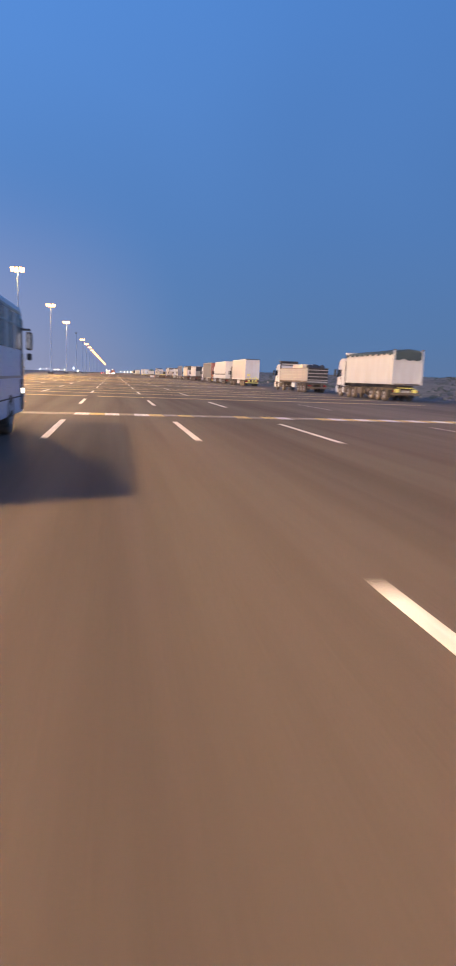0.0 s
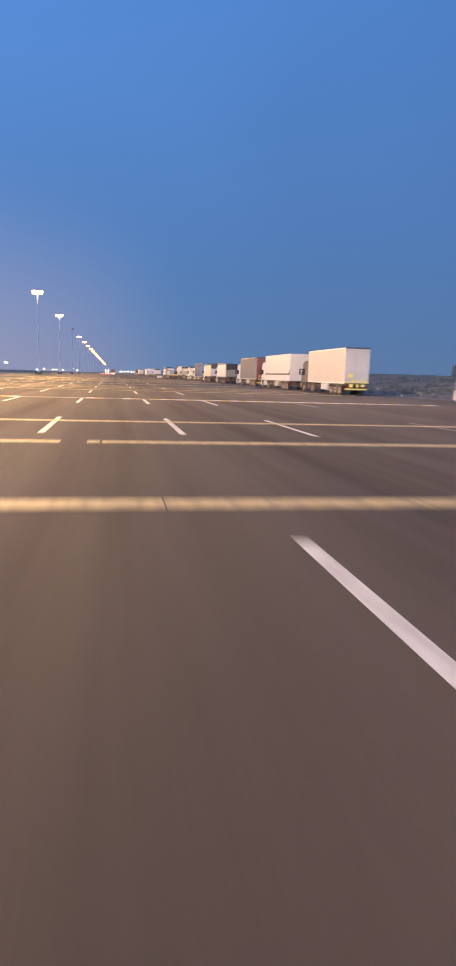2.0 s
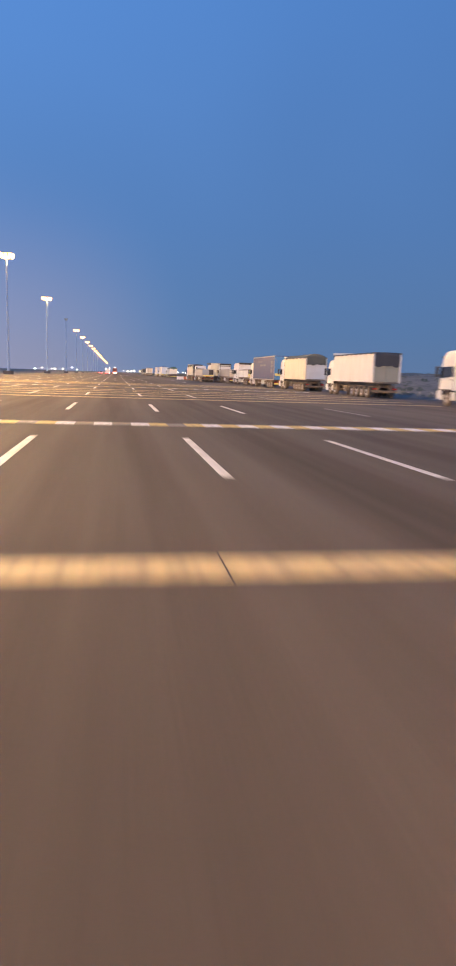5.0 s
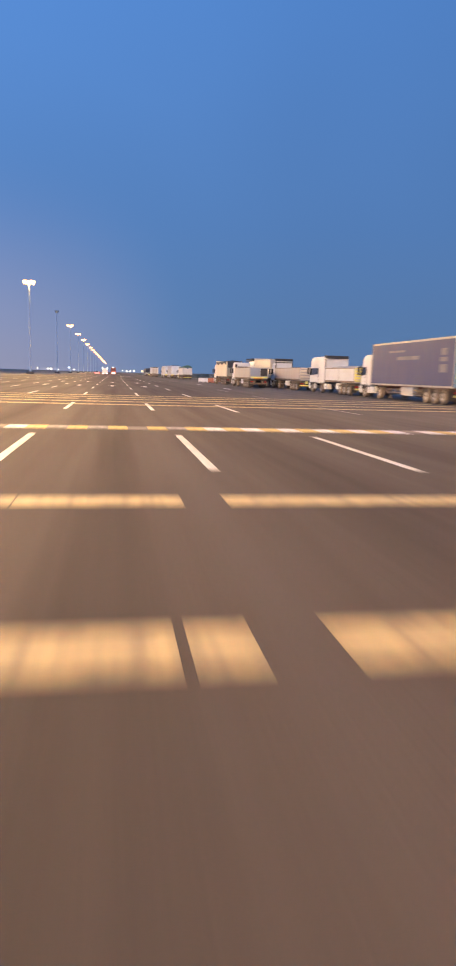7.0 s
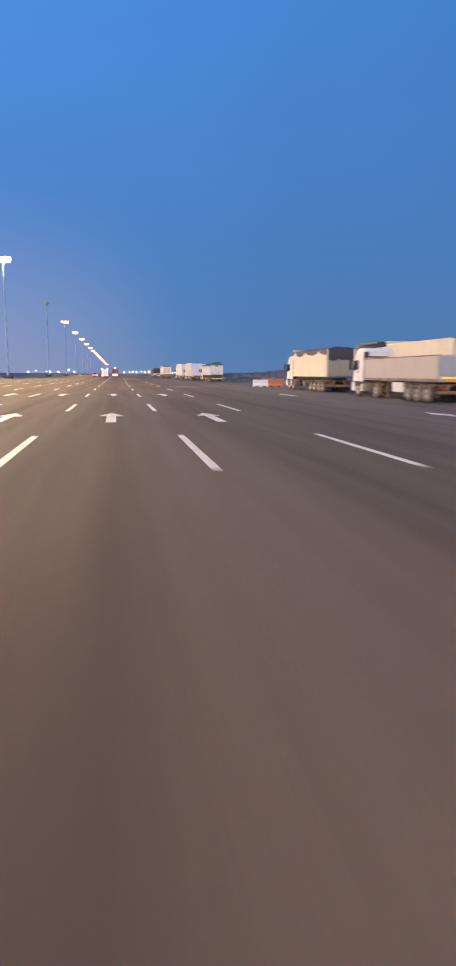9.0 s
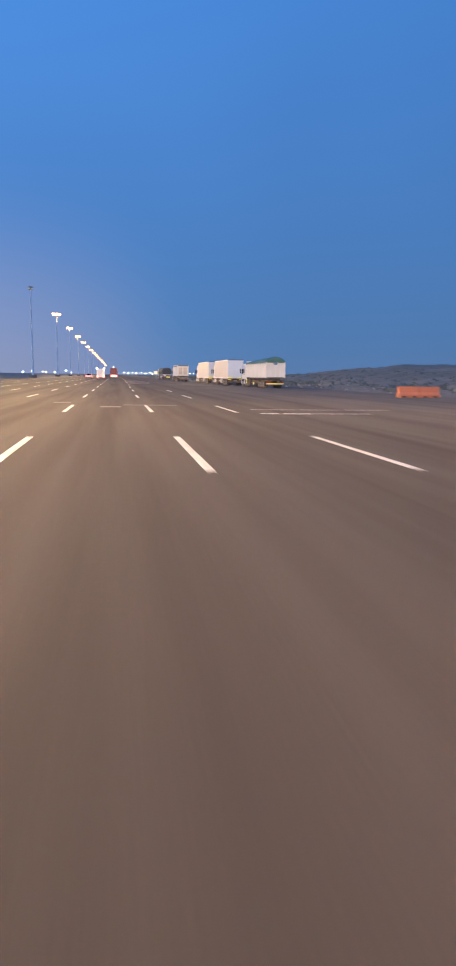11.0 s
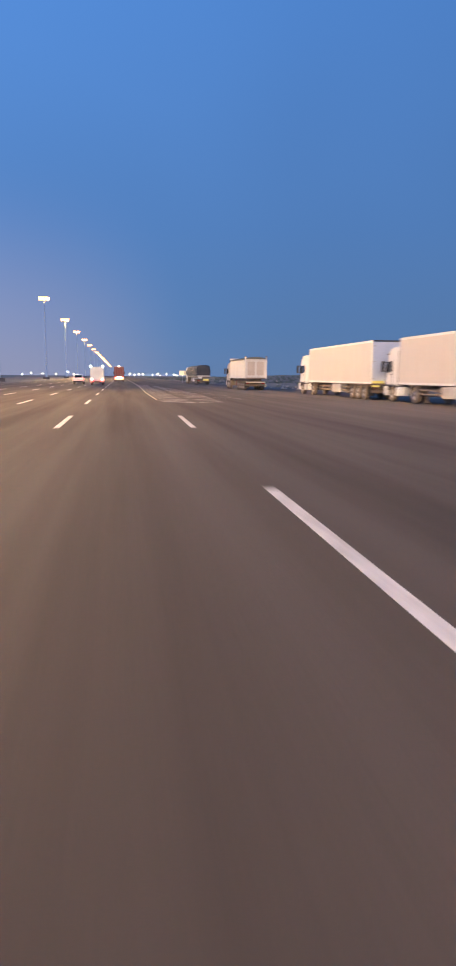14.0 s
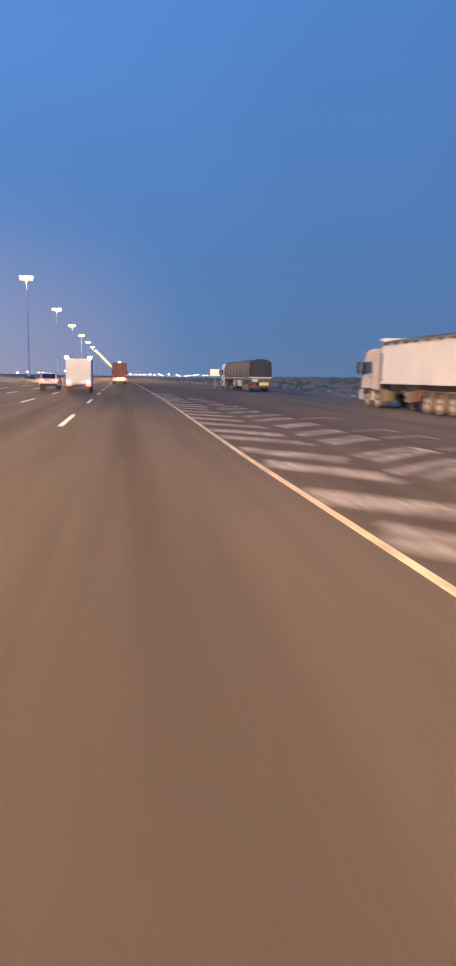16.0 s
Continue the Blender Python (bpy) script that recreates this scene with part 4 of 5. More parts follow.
def tipper_lorry(x, y0, yb, yf, top, label, side, tarp, paint, style, seed, crown=0.32, gate=None, roof=3.5, drop=0.22, skirt=None, hang=0.3, semi=False, rise=0.0, post=0.0, pitch=1.3):
    """An eight-wheel tipper lorry with a tall ribbed steel body."""
    L, F = yb - y0, yf - y0
    t = root("tipper_lorry", x, y0, 0, label, "lorry", "lorries parked in a row along the highway")
    z0 = 1.42
    shell = bmesh.new()
    add_box(shell, 0, 0.06, 0.05, L, z0, top)
    add_box(shell, W - 0.06, W, 0.05, L, z0, top)
    add_box(shell, 0.06, W - 0.06, 0.05, L, z0, z0 + 0.08)
    add_box(shell, 0.06, W - 0.06, L - 0.06, L, z0, top + 0.15)
    body = part("body", shell, side, t)
    rib = keep_mesh("rib", box_bm(-0.016, 0.0, -0.05, 0.05, z0 + 0.02, top - 0.12, bevel=0.005), side)
    n = max(int(L / 1.6), 3)
    for k in range(n + 1):
        shared("rib", rib, body, pose(0, 0.1 + (L - 0.2) * k / n, 0))
    rail = bmesh.new()
    for xx in (-0.06, W - 0.06):
        add_box(rail, xx, xx + 0.12, 0.0, L, top - 0.12, top, bevel=0.02)
        add_box(rail, xx, xx + 0.12, 0.0, L, z0 - 0.04, z0 + 0.1, bevel=0.02)
    part("top_rail", rail, side, body)
    g = part("tailgate", box_bm(0.0, W, -0.04, 0.045, z0 + 0.05, top - 0.02, bevel=0.015), gate or side, t)
    for xx in (0.02, W / 2 - 0.06, W - 0.14):
        part("gate_rib", box_bm(xx, xx + 0.12, -0.09, -0.04, z0 + 0.06, top - 0.05, bevel=0.012), gate or side, g)
    for z in (z0 + 0.06, top - 0.2):
        part("gate_bar", box_bm(0.0, W, -0.075, -0.04, z, z + 0.12, bevel=0.012), gate or side, g)
    if tarp:
        part("tarpaulin", tarp_bm(L, top + 0.02, seed, crown, drop, True, hang, rise, pitch), tarp, t)
    for xx in (-0.07, W - 0.09):
        part("corner_post", box_bm(xx, xx + 0.16, -0.17, 0.03, z0 - 0.05, top + post, bevel=0.03), side, body)
        part("gate_hinge", add_cyl(bmesh.new(), 0.07, 0.2, Matrix.Translation((xx + 0.08, -0.12, top + post - 0.02)) @ Matrix.Rotation(math.pi / 2, 4, "Y"), 10), DUSTSTEEL, g)
    lip = bmesh.new()
    prism(lip, [(-0.3, z0 - 0.1), (-0.05, z0 + 0.04), (0.5, z0 + 0.04), (0.5, z0 - 0.06)], 0.1, W - 0.1)
    part("chute_lip", lip, DUSTSTEEL, body)
    front = bmesh.new()
    prism(front, [(L, z0 + 0.3), (L, top + 0.28), (L + 0.5, top + 0.24), (L + 0.5, top + 0.16), (L + 0.1, top + 0.1), (L + 0.1, z0 + 0.3)], 0.02, W - 0.02)
    part("headboard", front, side, t)
    sub = bmesh.new()
    add_box(sub, 0.5, W - 0.5, 0.3, L, 1.12, 1.40)
    part("subframe", sub, STEEL, t)
    running_gear(t, L, STEEL, *(([1.6, 3.1, 4.6], [F - 5.2, F - 3.7]) if semi else ([1.3, 2.6, 3.9, 5.2], [F - 3.0])))
    rear_end(t, z0, style)
    box = box_bm(0.05, 0.6, L * 0.62, L * 0.62 + 1.0, 0.45, 1.0, bevel=0.05)
    part("battery_box", box, skirt or DUSTSTEEL, t)
    part("hydraulic_tank", add_cyl(bmesh.new(), 0.22, 1.3, Matrix.Translation((1.25, L + 0.3, 1.75)), 14), GALV, t)
    tractor(t, L + 0.62 if F - L > 2.7 else L + 0.3, F, paint, roof, skirt)
    return t


def low_lorry(x, y0, yb, yf, top, label, side, gate, paint, style, head_top=3.95, roof=3.5, load=None, seed=1, skirt=None, visor=True, boards=4, stakes=7, heap=0.35, guard=True, guard_paint=None):
    """An articulated lorry with a low-sided body and a tall headboard."""
    L, F = yb - y0, yf - y0
    t = root("low_sided_lorry", x, y0, 0, label, "lorry", "lorries parked in a row along the highway")
    z0 = 1.35
    deck = part("deck", box_bm(0.0, W, 0.0, L, z0 - 0.15, z0, bevel=0.02), GREYPAINT, t)
    n = boards
    h = (top - z0) / n
    plank = keep_mesh("side_board", box_bm(0.0, 0.05, 0.06, L - 0.06, 0.008, h - 0.008, bevel=0.01), side)
    for xx in (0.0, W - 0.05):
        for k in range(n):
            shared("side_board", plank, t, pose(xx, 0, z0 + h * k))
    post = keep_mesh("stake", box_bm(-0.03, 0.0, -0.05, 0.05, z0 - 0.15, top + 0.03, bevel=0.01), GREYPAINT)
    for k in range(stakes):
        shared("stake", post, t, pose(0, 0.06 + (L - 0.12) * k / (stakes - 1), 0))
    lip = bmesh.new()
    for xx in (-0.025, W - 0.045):
        add_box(lip, xx, xx + 0.07, 0.0, L, top - 0.05, top + 0.02, bevel=0.012)
        add_box(lip, xx, xx + 0.07, 0.0, L, z0 - 0.16, z0 + 0.03, bevel=0.012)
    part("side_rail", lip, DUSTSTEEL, t)
    gd = part("tailgate", box_bm(0.02, W - 0.02, -0.06, 0.0, z0, top, bevel=0.015), gate, t)
    for k in range(4):
        z = z0 + 0.1 + k * (top - z0) / 4
        part("gate_bar", box_bm(0.05, W - 0.05, -0.1, -0.06, z, z + 0.1, bevel=0.012), side, gd)
    hb = box_bm(0.06, W - 0.06, L - 0.08, L, z0, head_top - 0.35, bevel=0.01)
    part("headboard", hb, WHITE, t)
    if guard:
        part("board_frame", box_bm(0.05, W - 0.05, L - 0.1, L - 0.081, head_top - 0.62, head_top - 0.5), guard_paint or PLASTIC, t)
        canopy = bmesh.new()
        prism(canopy, [(L - 0.25, head_top - 0.36), (L - 0.25, head_top - 0.05), (L + 0.75, head_top), (L + 0.75, head_top - 0.1), (L + 0.02, head_top - 0.36)], 0.03, W - 0.03, bevel=0.02)
        part("cab_guard", canopy, PLASTIC, t)
        for xx in (0.03, W - 0.13):
            part("guard_post", box_bm(xx, xx + 0.1, L - 0.2, L - 0.09, z0, head_top - 0.3, bevel=0.01), guard_paint or PLASTIC, t)
    if load:
        part("load_cover", tarp_bm(L - 0.6, top - 0.1, seed, heap, 0.1, False, inset=0.14), load, t)
    running_gear(t, L, STEEL, [1.5, 2.8, 4.1], [F - 4.9])
    chest = box_bm(0.05, 0.7, L * 0.42, L * 0.42 + 1.7, 0.5, 1.12, bevel=0.04)
    part("storage_box", chest, skirt or WHITE, t)
    rear_end(t, z0, style)
    tractor(t, L + 0.5, F, paint, roof, skirt, dark_top=visor)
    return t


def covered_lorry(x, y0, yb, yf, top, label):
    """A flat-bed lorry whose lumpy boxy load is roped under a dark cover."""
    L, F = yb - y0, yf - y0
    t = root("flatbed_lorry", x, y0, 0, label, "lorry", "lorries parked in a row along the highway")
    deck_z = 1.62
    part("deck", box_bm(0.0, W, 0.0, L, deck_z - 0.3, deck_z, bevel=0.02), DUSTSTEEL, t)
    bm = bmesh.new()
    bmesh.ops.create_cube(bm, size=1, matrix=Matrix.Translation((W / 2, L / 2, (deck_z + top) / 2)) @ Matrix.Diagonal((W + 0.16, L - 0.1, top - deck_z, 1)))
    bmesh.ops.subdivide_edges(bm, edges=[e for e in bm.edges if abs((e.verts[0].co - e.verts[1].co).y) > 1], cuts=60)
    bmesh.ops.subdivide_edges(bm, edges=[e for e in bm.edges if abs((e.verts[0].co - e.verts[1].co).y) < 0.01], cuts=8, use_grid_fill=True)
    for v in bm.verts:
        u = (v.co.x / W - 0.5) * 2
        s = (v.co.z - deck_z) / (top - deck_z)
        tie = abs(math.sin(math.pi * v.co.y / 2.4))  # the cover bulges between the ropes
        v.co.z += s * (0.10 * (1 - u * u) - 0.12 * abs(u) ** 8 + 0.16 * noise.noise((v.co.x * 0.8, v.co.y * 0.45, 2.0)) + 0.05 * tie)
        v.co.x += u * (0.07 * tie * math.sin(math.pi * min(s, 1.0)) + 0.06 * noise.noise((v.co.y * 0.9, v.co.z * 1.4, 4.0))) - u * 0.07 * max(s, 0) ** 4
        v.co.y += 0.05 * noise.noise((v.co.x * 1.3, v.co.z * 1.3, 7.0))
    for f in bm.faces:
        f.smooth = True
    cover = part("load_cover", bm, TARP_DARK, t, "dark roped tarpaulin over a lumpy load")
    for k in range(int(L / 2.4) + 1):
        y = 0.1 + 2.4 * k
        part("rope", box_bm(-0.12, -0.10, y, y + 0.03, deck_z - 0.1, top - 0.1), GREYPAINT, cover)
    rail = bmesh.new()
    for xx in (-0.05, W):
        add_box(rail, xx, xx + 0.05, -0.04, L, deck_z - 0.06, deck_z + 0.10, bevel=0.01)
    add_box(rail, 0.0, W, -0.09, -0.03, deck_z - 0.06, deck_z + 0.10, bevel=0.01)
    part("side_rail", rail, WHITE, t)
    running_gear(t, L, STEEL, [1.5, 2.8, 4.1], [F - 4.6])
    part("storage_box", box_bm(0.03, 0.6, 6.2, 8.4, 0.55, 1.3, bevel=0.04), WHITE, t)
    part("storage_box", box_bm(0.03, 0.6, 10.6, 11.8, 0.55, 1.3, bevel=0.04), GREYPAINT, t)
    rear_end(t, 1.2, "plain")
    part("marker_plate", box_bm(1.15, 2.25, -0.06, -0.03, 0.74, 1.1, bevel=0.01), TAPE_YELLOW, t)
    part("rear_panel", box_bm(0.3, 0.95, -0.06, -0.03, 1.15, 1.5), WHITE, t)
    tractor(t, L + 0.5, F, WHITE, 3.5)
    return t


tipper_lorry(22.4, 53.5, 64.9, 67.9, 4.0, "white ribbed tipper lorry under a slate-green tarpaulin, yellow tail markings", TIPPANEL, TARP_SLATE, WHITE, "pairs", 1, roof=3.75, hang=0.72, drop=0.24, crown=0.26, post=0.22, semi=True)
pile_lorry = low_lorry(22.4, 78.4, 92.1, 95.1, 2.9, "dusty white low-sided lorry with a dark-topped tall headboard", DUSTPANEL, PLASTIC, WHITE, "plain", 3.95, load=None)
box_lorry(22.4, 117.3, 130.1, 133.2, 4.64, "tall white box lorry, dark brown cab, yellow reflective tail plates", WHITEPANEL, WHITE, DARKCAB, "many", STEEL, 3.6, chest_paint=WHITE)
box_lorry(22.4, 138.4, 153.0, 156.0, 4.62, "white curtain-sided lorry with a black band along its side", CURTAIN_WHITE, WHITE, WHITE, "plain", STEEL, 3.75, stripe=True, rods=False, skirt=WHITE)
box_lorry(22.4, 159.6, 173.4, 177.2, 4.64, "grey curtain-sided lorry with faded red doors and orange marker plates", CURTAIN_GREY, REDDOOR, WHITE, "high", RUST, 3.75, curtain=True, skirt=WHITE)
tipper_lorry(22.4, 189.7, 200.6, 203.0, 3.95, "white tipper lorry heaped under a dark tarpaulin", TIPPANEL, TARP_DARK, WHITE, "plain", 3, gate=GATE_GREY, crown=0.06, drop=0.12, hang=1.35)
tipper_lorry(22.4, 211.3, 221.6, 224.4, 4.0, "cream tipper lorry with a grey-olive tarpaulin over its load", TANPANEL, TARP_OLIVE, WHITE, "plain", 4, crown=0.42, gate=WHITE, roof=3.95, hang=1.0, drop=0.14, pitch=1.7)
blue_lorry = box_lorry(22.4, 227.7, 242.6, 245.5, 4.58, "dark blue curtain-sided lorry with bright blue rear doors", CURTAIN_BLUE, BLUEDOOR, WHITE, "plates", RUST, 3.75, curtain=True, skirt=WHITE)
low_lorry(22.4, 246.9, 256.0, 262.1, 2.6, "white low-sided lorry with a long high-roofed cab and pale load", WHITE, TAPE_YELLOW, WHITE, "marks", 4.0, roof=3.9, skirt=WHITE, boards=1, stakes=3, load=HEAP, seed=5, heap=0.34, visor=False, guard_paint=WHITE)
low_lorry(22.3, 265.8, 278.8, 281.4, 2.75, "dusty grey low-sided lorry with a dark-topped headboard and yellow tail", DUSTPANEL, CREAM, WHITE, "marks", 4.1, load=HEAP, seed=6, boards=1, stakes=2, heap=0.12)
gate_lorry = low_lorry(18.1, 275.6, 287.3, 290.0, 2.72, "dusty low-sided lorry double-parked, blue-grey tailgate with a dark hatch", DUSTPANEL, GREYPAINT, WHITE, "plain", 3.15, roof=3.55, seed=7, boards=1, stakes=4, load=HEAP, heap=0.1, visor=False, guard=False)
rack_lorry = tipper_lorry(22.5, 282.6, 294.0, 300.6, 4.1, "cream tipper lorry with a dark rack on its cab roof", TANPANEL, None, WHITE, "plain", 8, roof=3.95)
tipper_lorry(18.6, 298.0, 309.5, 312.6, 3.8, "cream tipper lorry with a dark tarpaulin sagging over its load", TANPANEL, TARP_DARK, WHITE, "plain", 9, crown=0.2, gate=GATE_GREY, drop=0.5, hang=1.1, pitch=4.2, post=0.1)
green_tipper = tipper_lorry(19.65, 380.9, 394.0, 398.5, 3.46, "white tipper lorry with a green tarpaulin and a yellow tail band", TIPPANEL, TARP_GREEN, WHITE, "band", 10, crown=0.61, roof=3.42, semi=True, hang=0.18, drop=0.28, rise=0.55, pitch=1.6)
box_lorry(18.0, 401.5, 415.9, 418.4, 4.1, "white refrigerated lorry with plain white sides", WHITEPANEL, SKYLIT_DOOR, WHITE, "sills", STEEL, 3.6, skirt=WHITE)
box_lorry(17.3, 418.95, 434.9, 438.5, 4.1, "white refrigerated lorry with a pale storage box underneath", WHITEPANEL, SKYLIT_DOOR, WHITE, "sills", STEEL, 3.6, skirt=WHITE)
dusty_tipper = tipper_lorry(14.6, 452.9, 464.0, 467.6, 3.65, "white tipper lorry with a dust-caked tailgate and faded olive tarpaulin", TIPPANEL, TARP_OLIVE, DUSTWHITE, "plain", 12, crown=0.2, drop=0.2, roof=3.4, hang=0.06, post=0.24)
covered_lorry(14.7, 504.7, 523.6, 527.6, 3.55, "flat-bed lorry with a dark covered load, yellow tail board")

part("marker_plate", box_bm(0.15, 0.95, -0.055, -0.04, 1.75, 2.1), TAPE_YELLOW, blue_lorry)
part("marker_plate", box_bm(1.5, 2.3, -0.055, -0.04, 1.25, 1.5), TAPE_YELLOW, blue_lorry)
# faded unreadable lettering on the blue curtain, as plain bars
for y0, y1, z0, z1 in ((5.6, 9.6, 3.15, 3.42), (8.2, 11.2, 3.75, 3.9), (1.2, 2.2, 2.2, 2.75), (1.2, 2.2, 2.95, 3.25), (1.3, 2.1, 3.4, 3.85)):
    part("lettering_bar", box_bm(-0.012, -0.004, y0, y1, z0, z1), surface("faded_lettering", (0.16, 0.16, 0.20), (0.07, 0.08, 0.13), 0.9, 0.6, fine=4.0), blue_lorry)

# loads and patches that set single lorries apart
for x0 in (0.3, 1.36):
    part("gate_panel", box_bm(x0, x0 + 0.84, -0.062, -0.03, 1.75, 3.3, bevel=0.02), DUSTGATE, dusty_tipper, "dust-caked recessed panel")
for x0 in (0.5, 0.85, 1.55, 1.9):
    part("gate_rib", box_bm(x0, x0 + 0.1, -0.085, -0.058, 1.7, 3.35, bevel=0.01), DUSTGATE, dusty_tipper)
oval = add_cyl(bmesh.new(), 0.3, 0.02, Matrix.Translation((1.25, -0.102, 3.2)) @ Matrix.Rotation(math.pi / 2, 4, "X"), 24)
for v in oval.verts:
    v.co.z = 3.2 + (v.co.z - 3.2) * 0.5
part("oval_badge", oval, LOGO_BLUE, green_tipper, "plain dark oval badge")
for y in (0.6, 3.2, 5.8, 8.4, 11.0, 13.2):
    part("side_lamp", box_bm(-0.08, -0.05, y, y + 0.12, 1.36, 1.42), TAPE_ORANGE, green_tipper)
part("red_crate", box_bm(0.02, 0.6, 6.1, 6.8, 0.55, 1.15, bevel=0.03), RUST, dusty_tipper)
part("rear_step", box_bm(0.1, 2.4, -0.25, 0.1, 0.86, 1.0, bevel=0.02), DUSTGATE, dusty_tipper)
for y, z0, z1, w in ((7.45, 0.42, 0.72, 0.7), (12.8, 0.45, 1.25, 0.5)):
    part("side_plate", box_bm(-0.03, 0.0, y, y + w, z0, z1, bevel=0.006), TAPE_YELLOW, green_tipper)
part("cream_crate", box_bm(0.35, 2.1, 3.7, 8.2, 1.4, 3.38, bevel=0.06), CREAM, pile_lorry, "large cream crate standing in the body")
for x0, y0, r in ((0.5, 1.0, 0.36), (1.2, 1.3, 0.42), (1.9, 0.9, 0.34), (0.9, 2.2, 0.38), (1.7, 2.3, 0.4)):
    bm = bmesh.new()
    bmesh.ops.create_icosphere(bm, subdivisions=2, radius=r, matrix=Matrix.Translation((x0, y0, 2.95)) @ Matrix.Diagonal((1.1, 1.3, 1.0, 1)))
    for v in bm.verts:
        v.co += v.normal * 0.12 * noise.noise(v.co * 3.0)
    part("bundle", bm, TARP_DARK, pile_lorry, "dark wrapped bundle on the load")
part("stack_base", box_bm(0.3, 2.2, 0.4, 2.9, 1.36, 2.75, bevel=0.05), GREYPAINT, pile_lorry)
for k, (z, h) in enumerate(((4.0, 0.12), (4.22, 0.2))):
    part("roof_rack", box_bm(-0.05, W + 0.05, 12.6 + 0.9 * k, 18.9 - 0.4 * k, z, z + h, bevel=0.03), PLASTIC, rack_lorry, "dark rack with rolled sheets on the cab roof")
part("dark_hatch", box_bm(1.45, 2.35, -0.14, -0.1, 1.62, 2.6, bevel=0.02), PLASTIC, gate_lorry)
part("gate_board", box_bm(0.08, 1.4, -0.14, -0.1, 1.5, 2.62, bevel=0.02), BLUEGREY, gate_lorry, "blue-grey painted board")
part("orange_rail", box_bm(0.5, 1.7, -0.16, -0.13, 1.2, 1.34, bevel=0.01), TAPE_ORANGE, gate_lorry)
part("yellow_rail", box_bm(0.1, 2.4, -0.14, -0.1, 1.36, 1.5, bevel=0.01), TAPE_YELLOW, gate_lorry)


# ---- vehicles on the carriageway ----
def build_bus():
    t = root("bus", -5.25, 7.6, 0, "white single-deck bus with dark side windows", "bus")
    L = 12.0
    body = bmesh.new()
    prism(body, [(0, 0.42), (0, 3.0), (0.15, 3.2), (L - 0.3, 3.2), (L - 0.08, 2.9), (L, 1.4), (L, 0.42)], 0.0, W, bevel=0.09)
    body = part("body", body, surface("blue_white_bus_paint", (0.60, 0.67, 0.79), DIRT, 0.2, 0.35), t)
    for k in range(8):
        y = 0.7 + 1.36 * k
        g = part("side_window", box_bm(W - 0.02, W + 0.012, y, y + 1.27, 2.08, 2.96, bevel=0.01), TINTED, body)
        part("window_bar", box_bm(W + 0.005, W + 0.03, y + 0.6, y + 0.64, 2.1, 2.94), GALV, g)
        part("window_bar", box_bm(W + 0.005, W + 0.03, y, y + 1.27, 2.66, 2.69), GALV, g)
        part("window_pillar", box_bm(W - 0.01, W + 0.05, y - 0.11, y + 0.01, 2.05, 2.98, bevel=0.012), WHITE, body)
    part("window_rail", box_bm(W - 0.01, W + 0.03, 0.55, L - 0.5, 2.98, 3.05, bevel=0.01), GALV, body)
    part("waist_rail", box_bm(W - 0.01, W + 0.015, 0.1, L - 0.2, 1.35, 1.41), GALV, body)
    part("skirt_line", box_bm(W - 0.01, W + 0.012, 0.1, L - 0.2, 0.85, 0.88), PLASTIC, body)
    part("windscreen", box_bm(0.15, W - 0.15, L - 0.06, L + 0.01, 1.5, 2.8), GLASS, body)
    mirror = box_bm(W + 0.06, W + 0.24, L + 0.1, L + 0.28, 2.1, 2.6, bevel=0.07)
    add_box(mirror, W - 0.1, W + 0.2, L + 0.05, L + 0.12, 2.62, 2.68)
    mirror = part("mirror", mirror, PLASTIC, body)
    part("mirror_glass", box_bm(W + 0.08, W + 0.22, L + 0.09, L + 0.102, 2.15, 2.55), CHROME, mirror)
    part("mirror", box_bm(W + 0.08, W + 0.22, L + 0.12, L + 0.26, 1.82, 2.02, bevel=0.06), PLASTIC, body)
    chrome = box_bm(W - 0.04, W + 0.03, L - 0.1, L + 0.05, 0.5, 2.0, bevel=0.03)
    for k in range(7):
        add_box(chrome, W - 0.02, W + 0.045, L - 0.08, L + 0.06, 0.6 + 0.2 * k, 0.68 + 0.2 * k, bevel=0.02)
    part("front_trim", chrome, CHROME, body)
    part("door_slot", box_bm(W - 0.02, W + 0.012, L - 0.6, L - 0.12, 0.5, 1.32), PLASTIC, body)
    part("door_pillar", box_bm(W - 0.02, W + 0.014, L - 0.4, L - 0.12, 1.34, 2.9), PLASTIC, body)
    part("side_marker", box_bm(W, W + 0.03, L - 0.35, L - 0.2, 0.95, 1.05), MARKER_GLOW, body)
    for y in (2.6, L - 2.4):
        wheel(t, 0.03, y, 0.5)
        wheel(t, W - 0.0, y, 0.5, True)
    return t


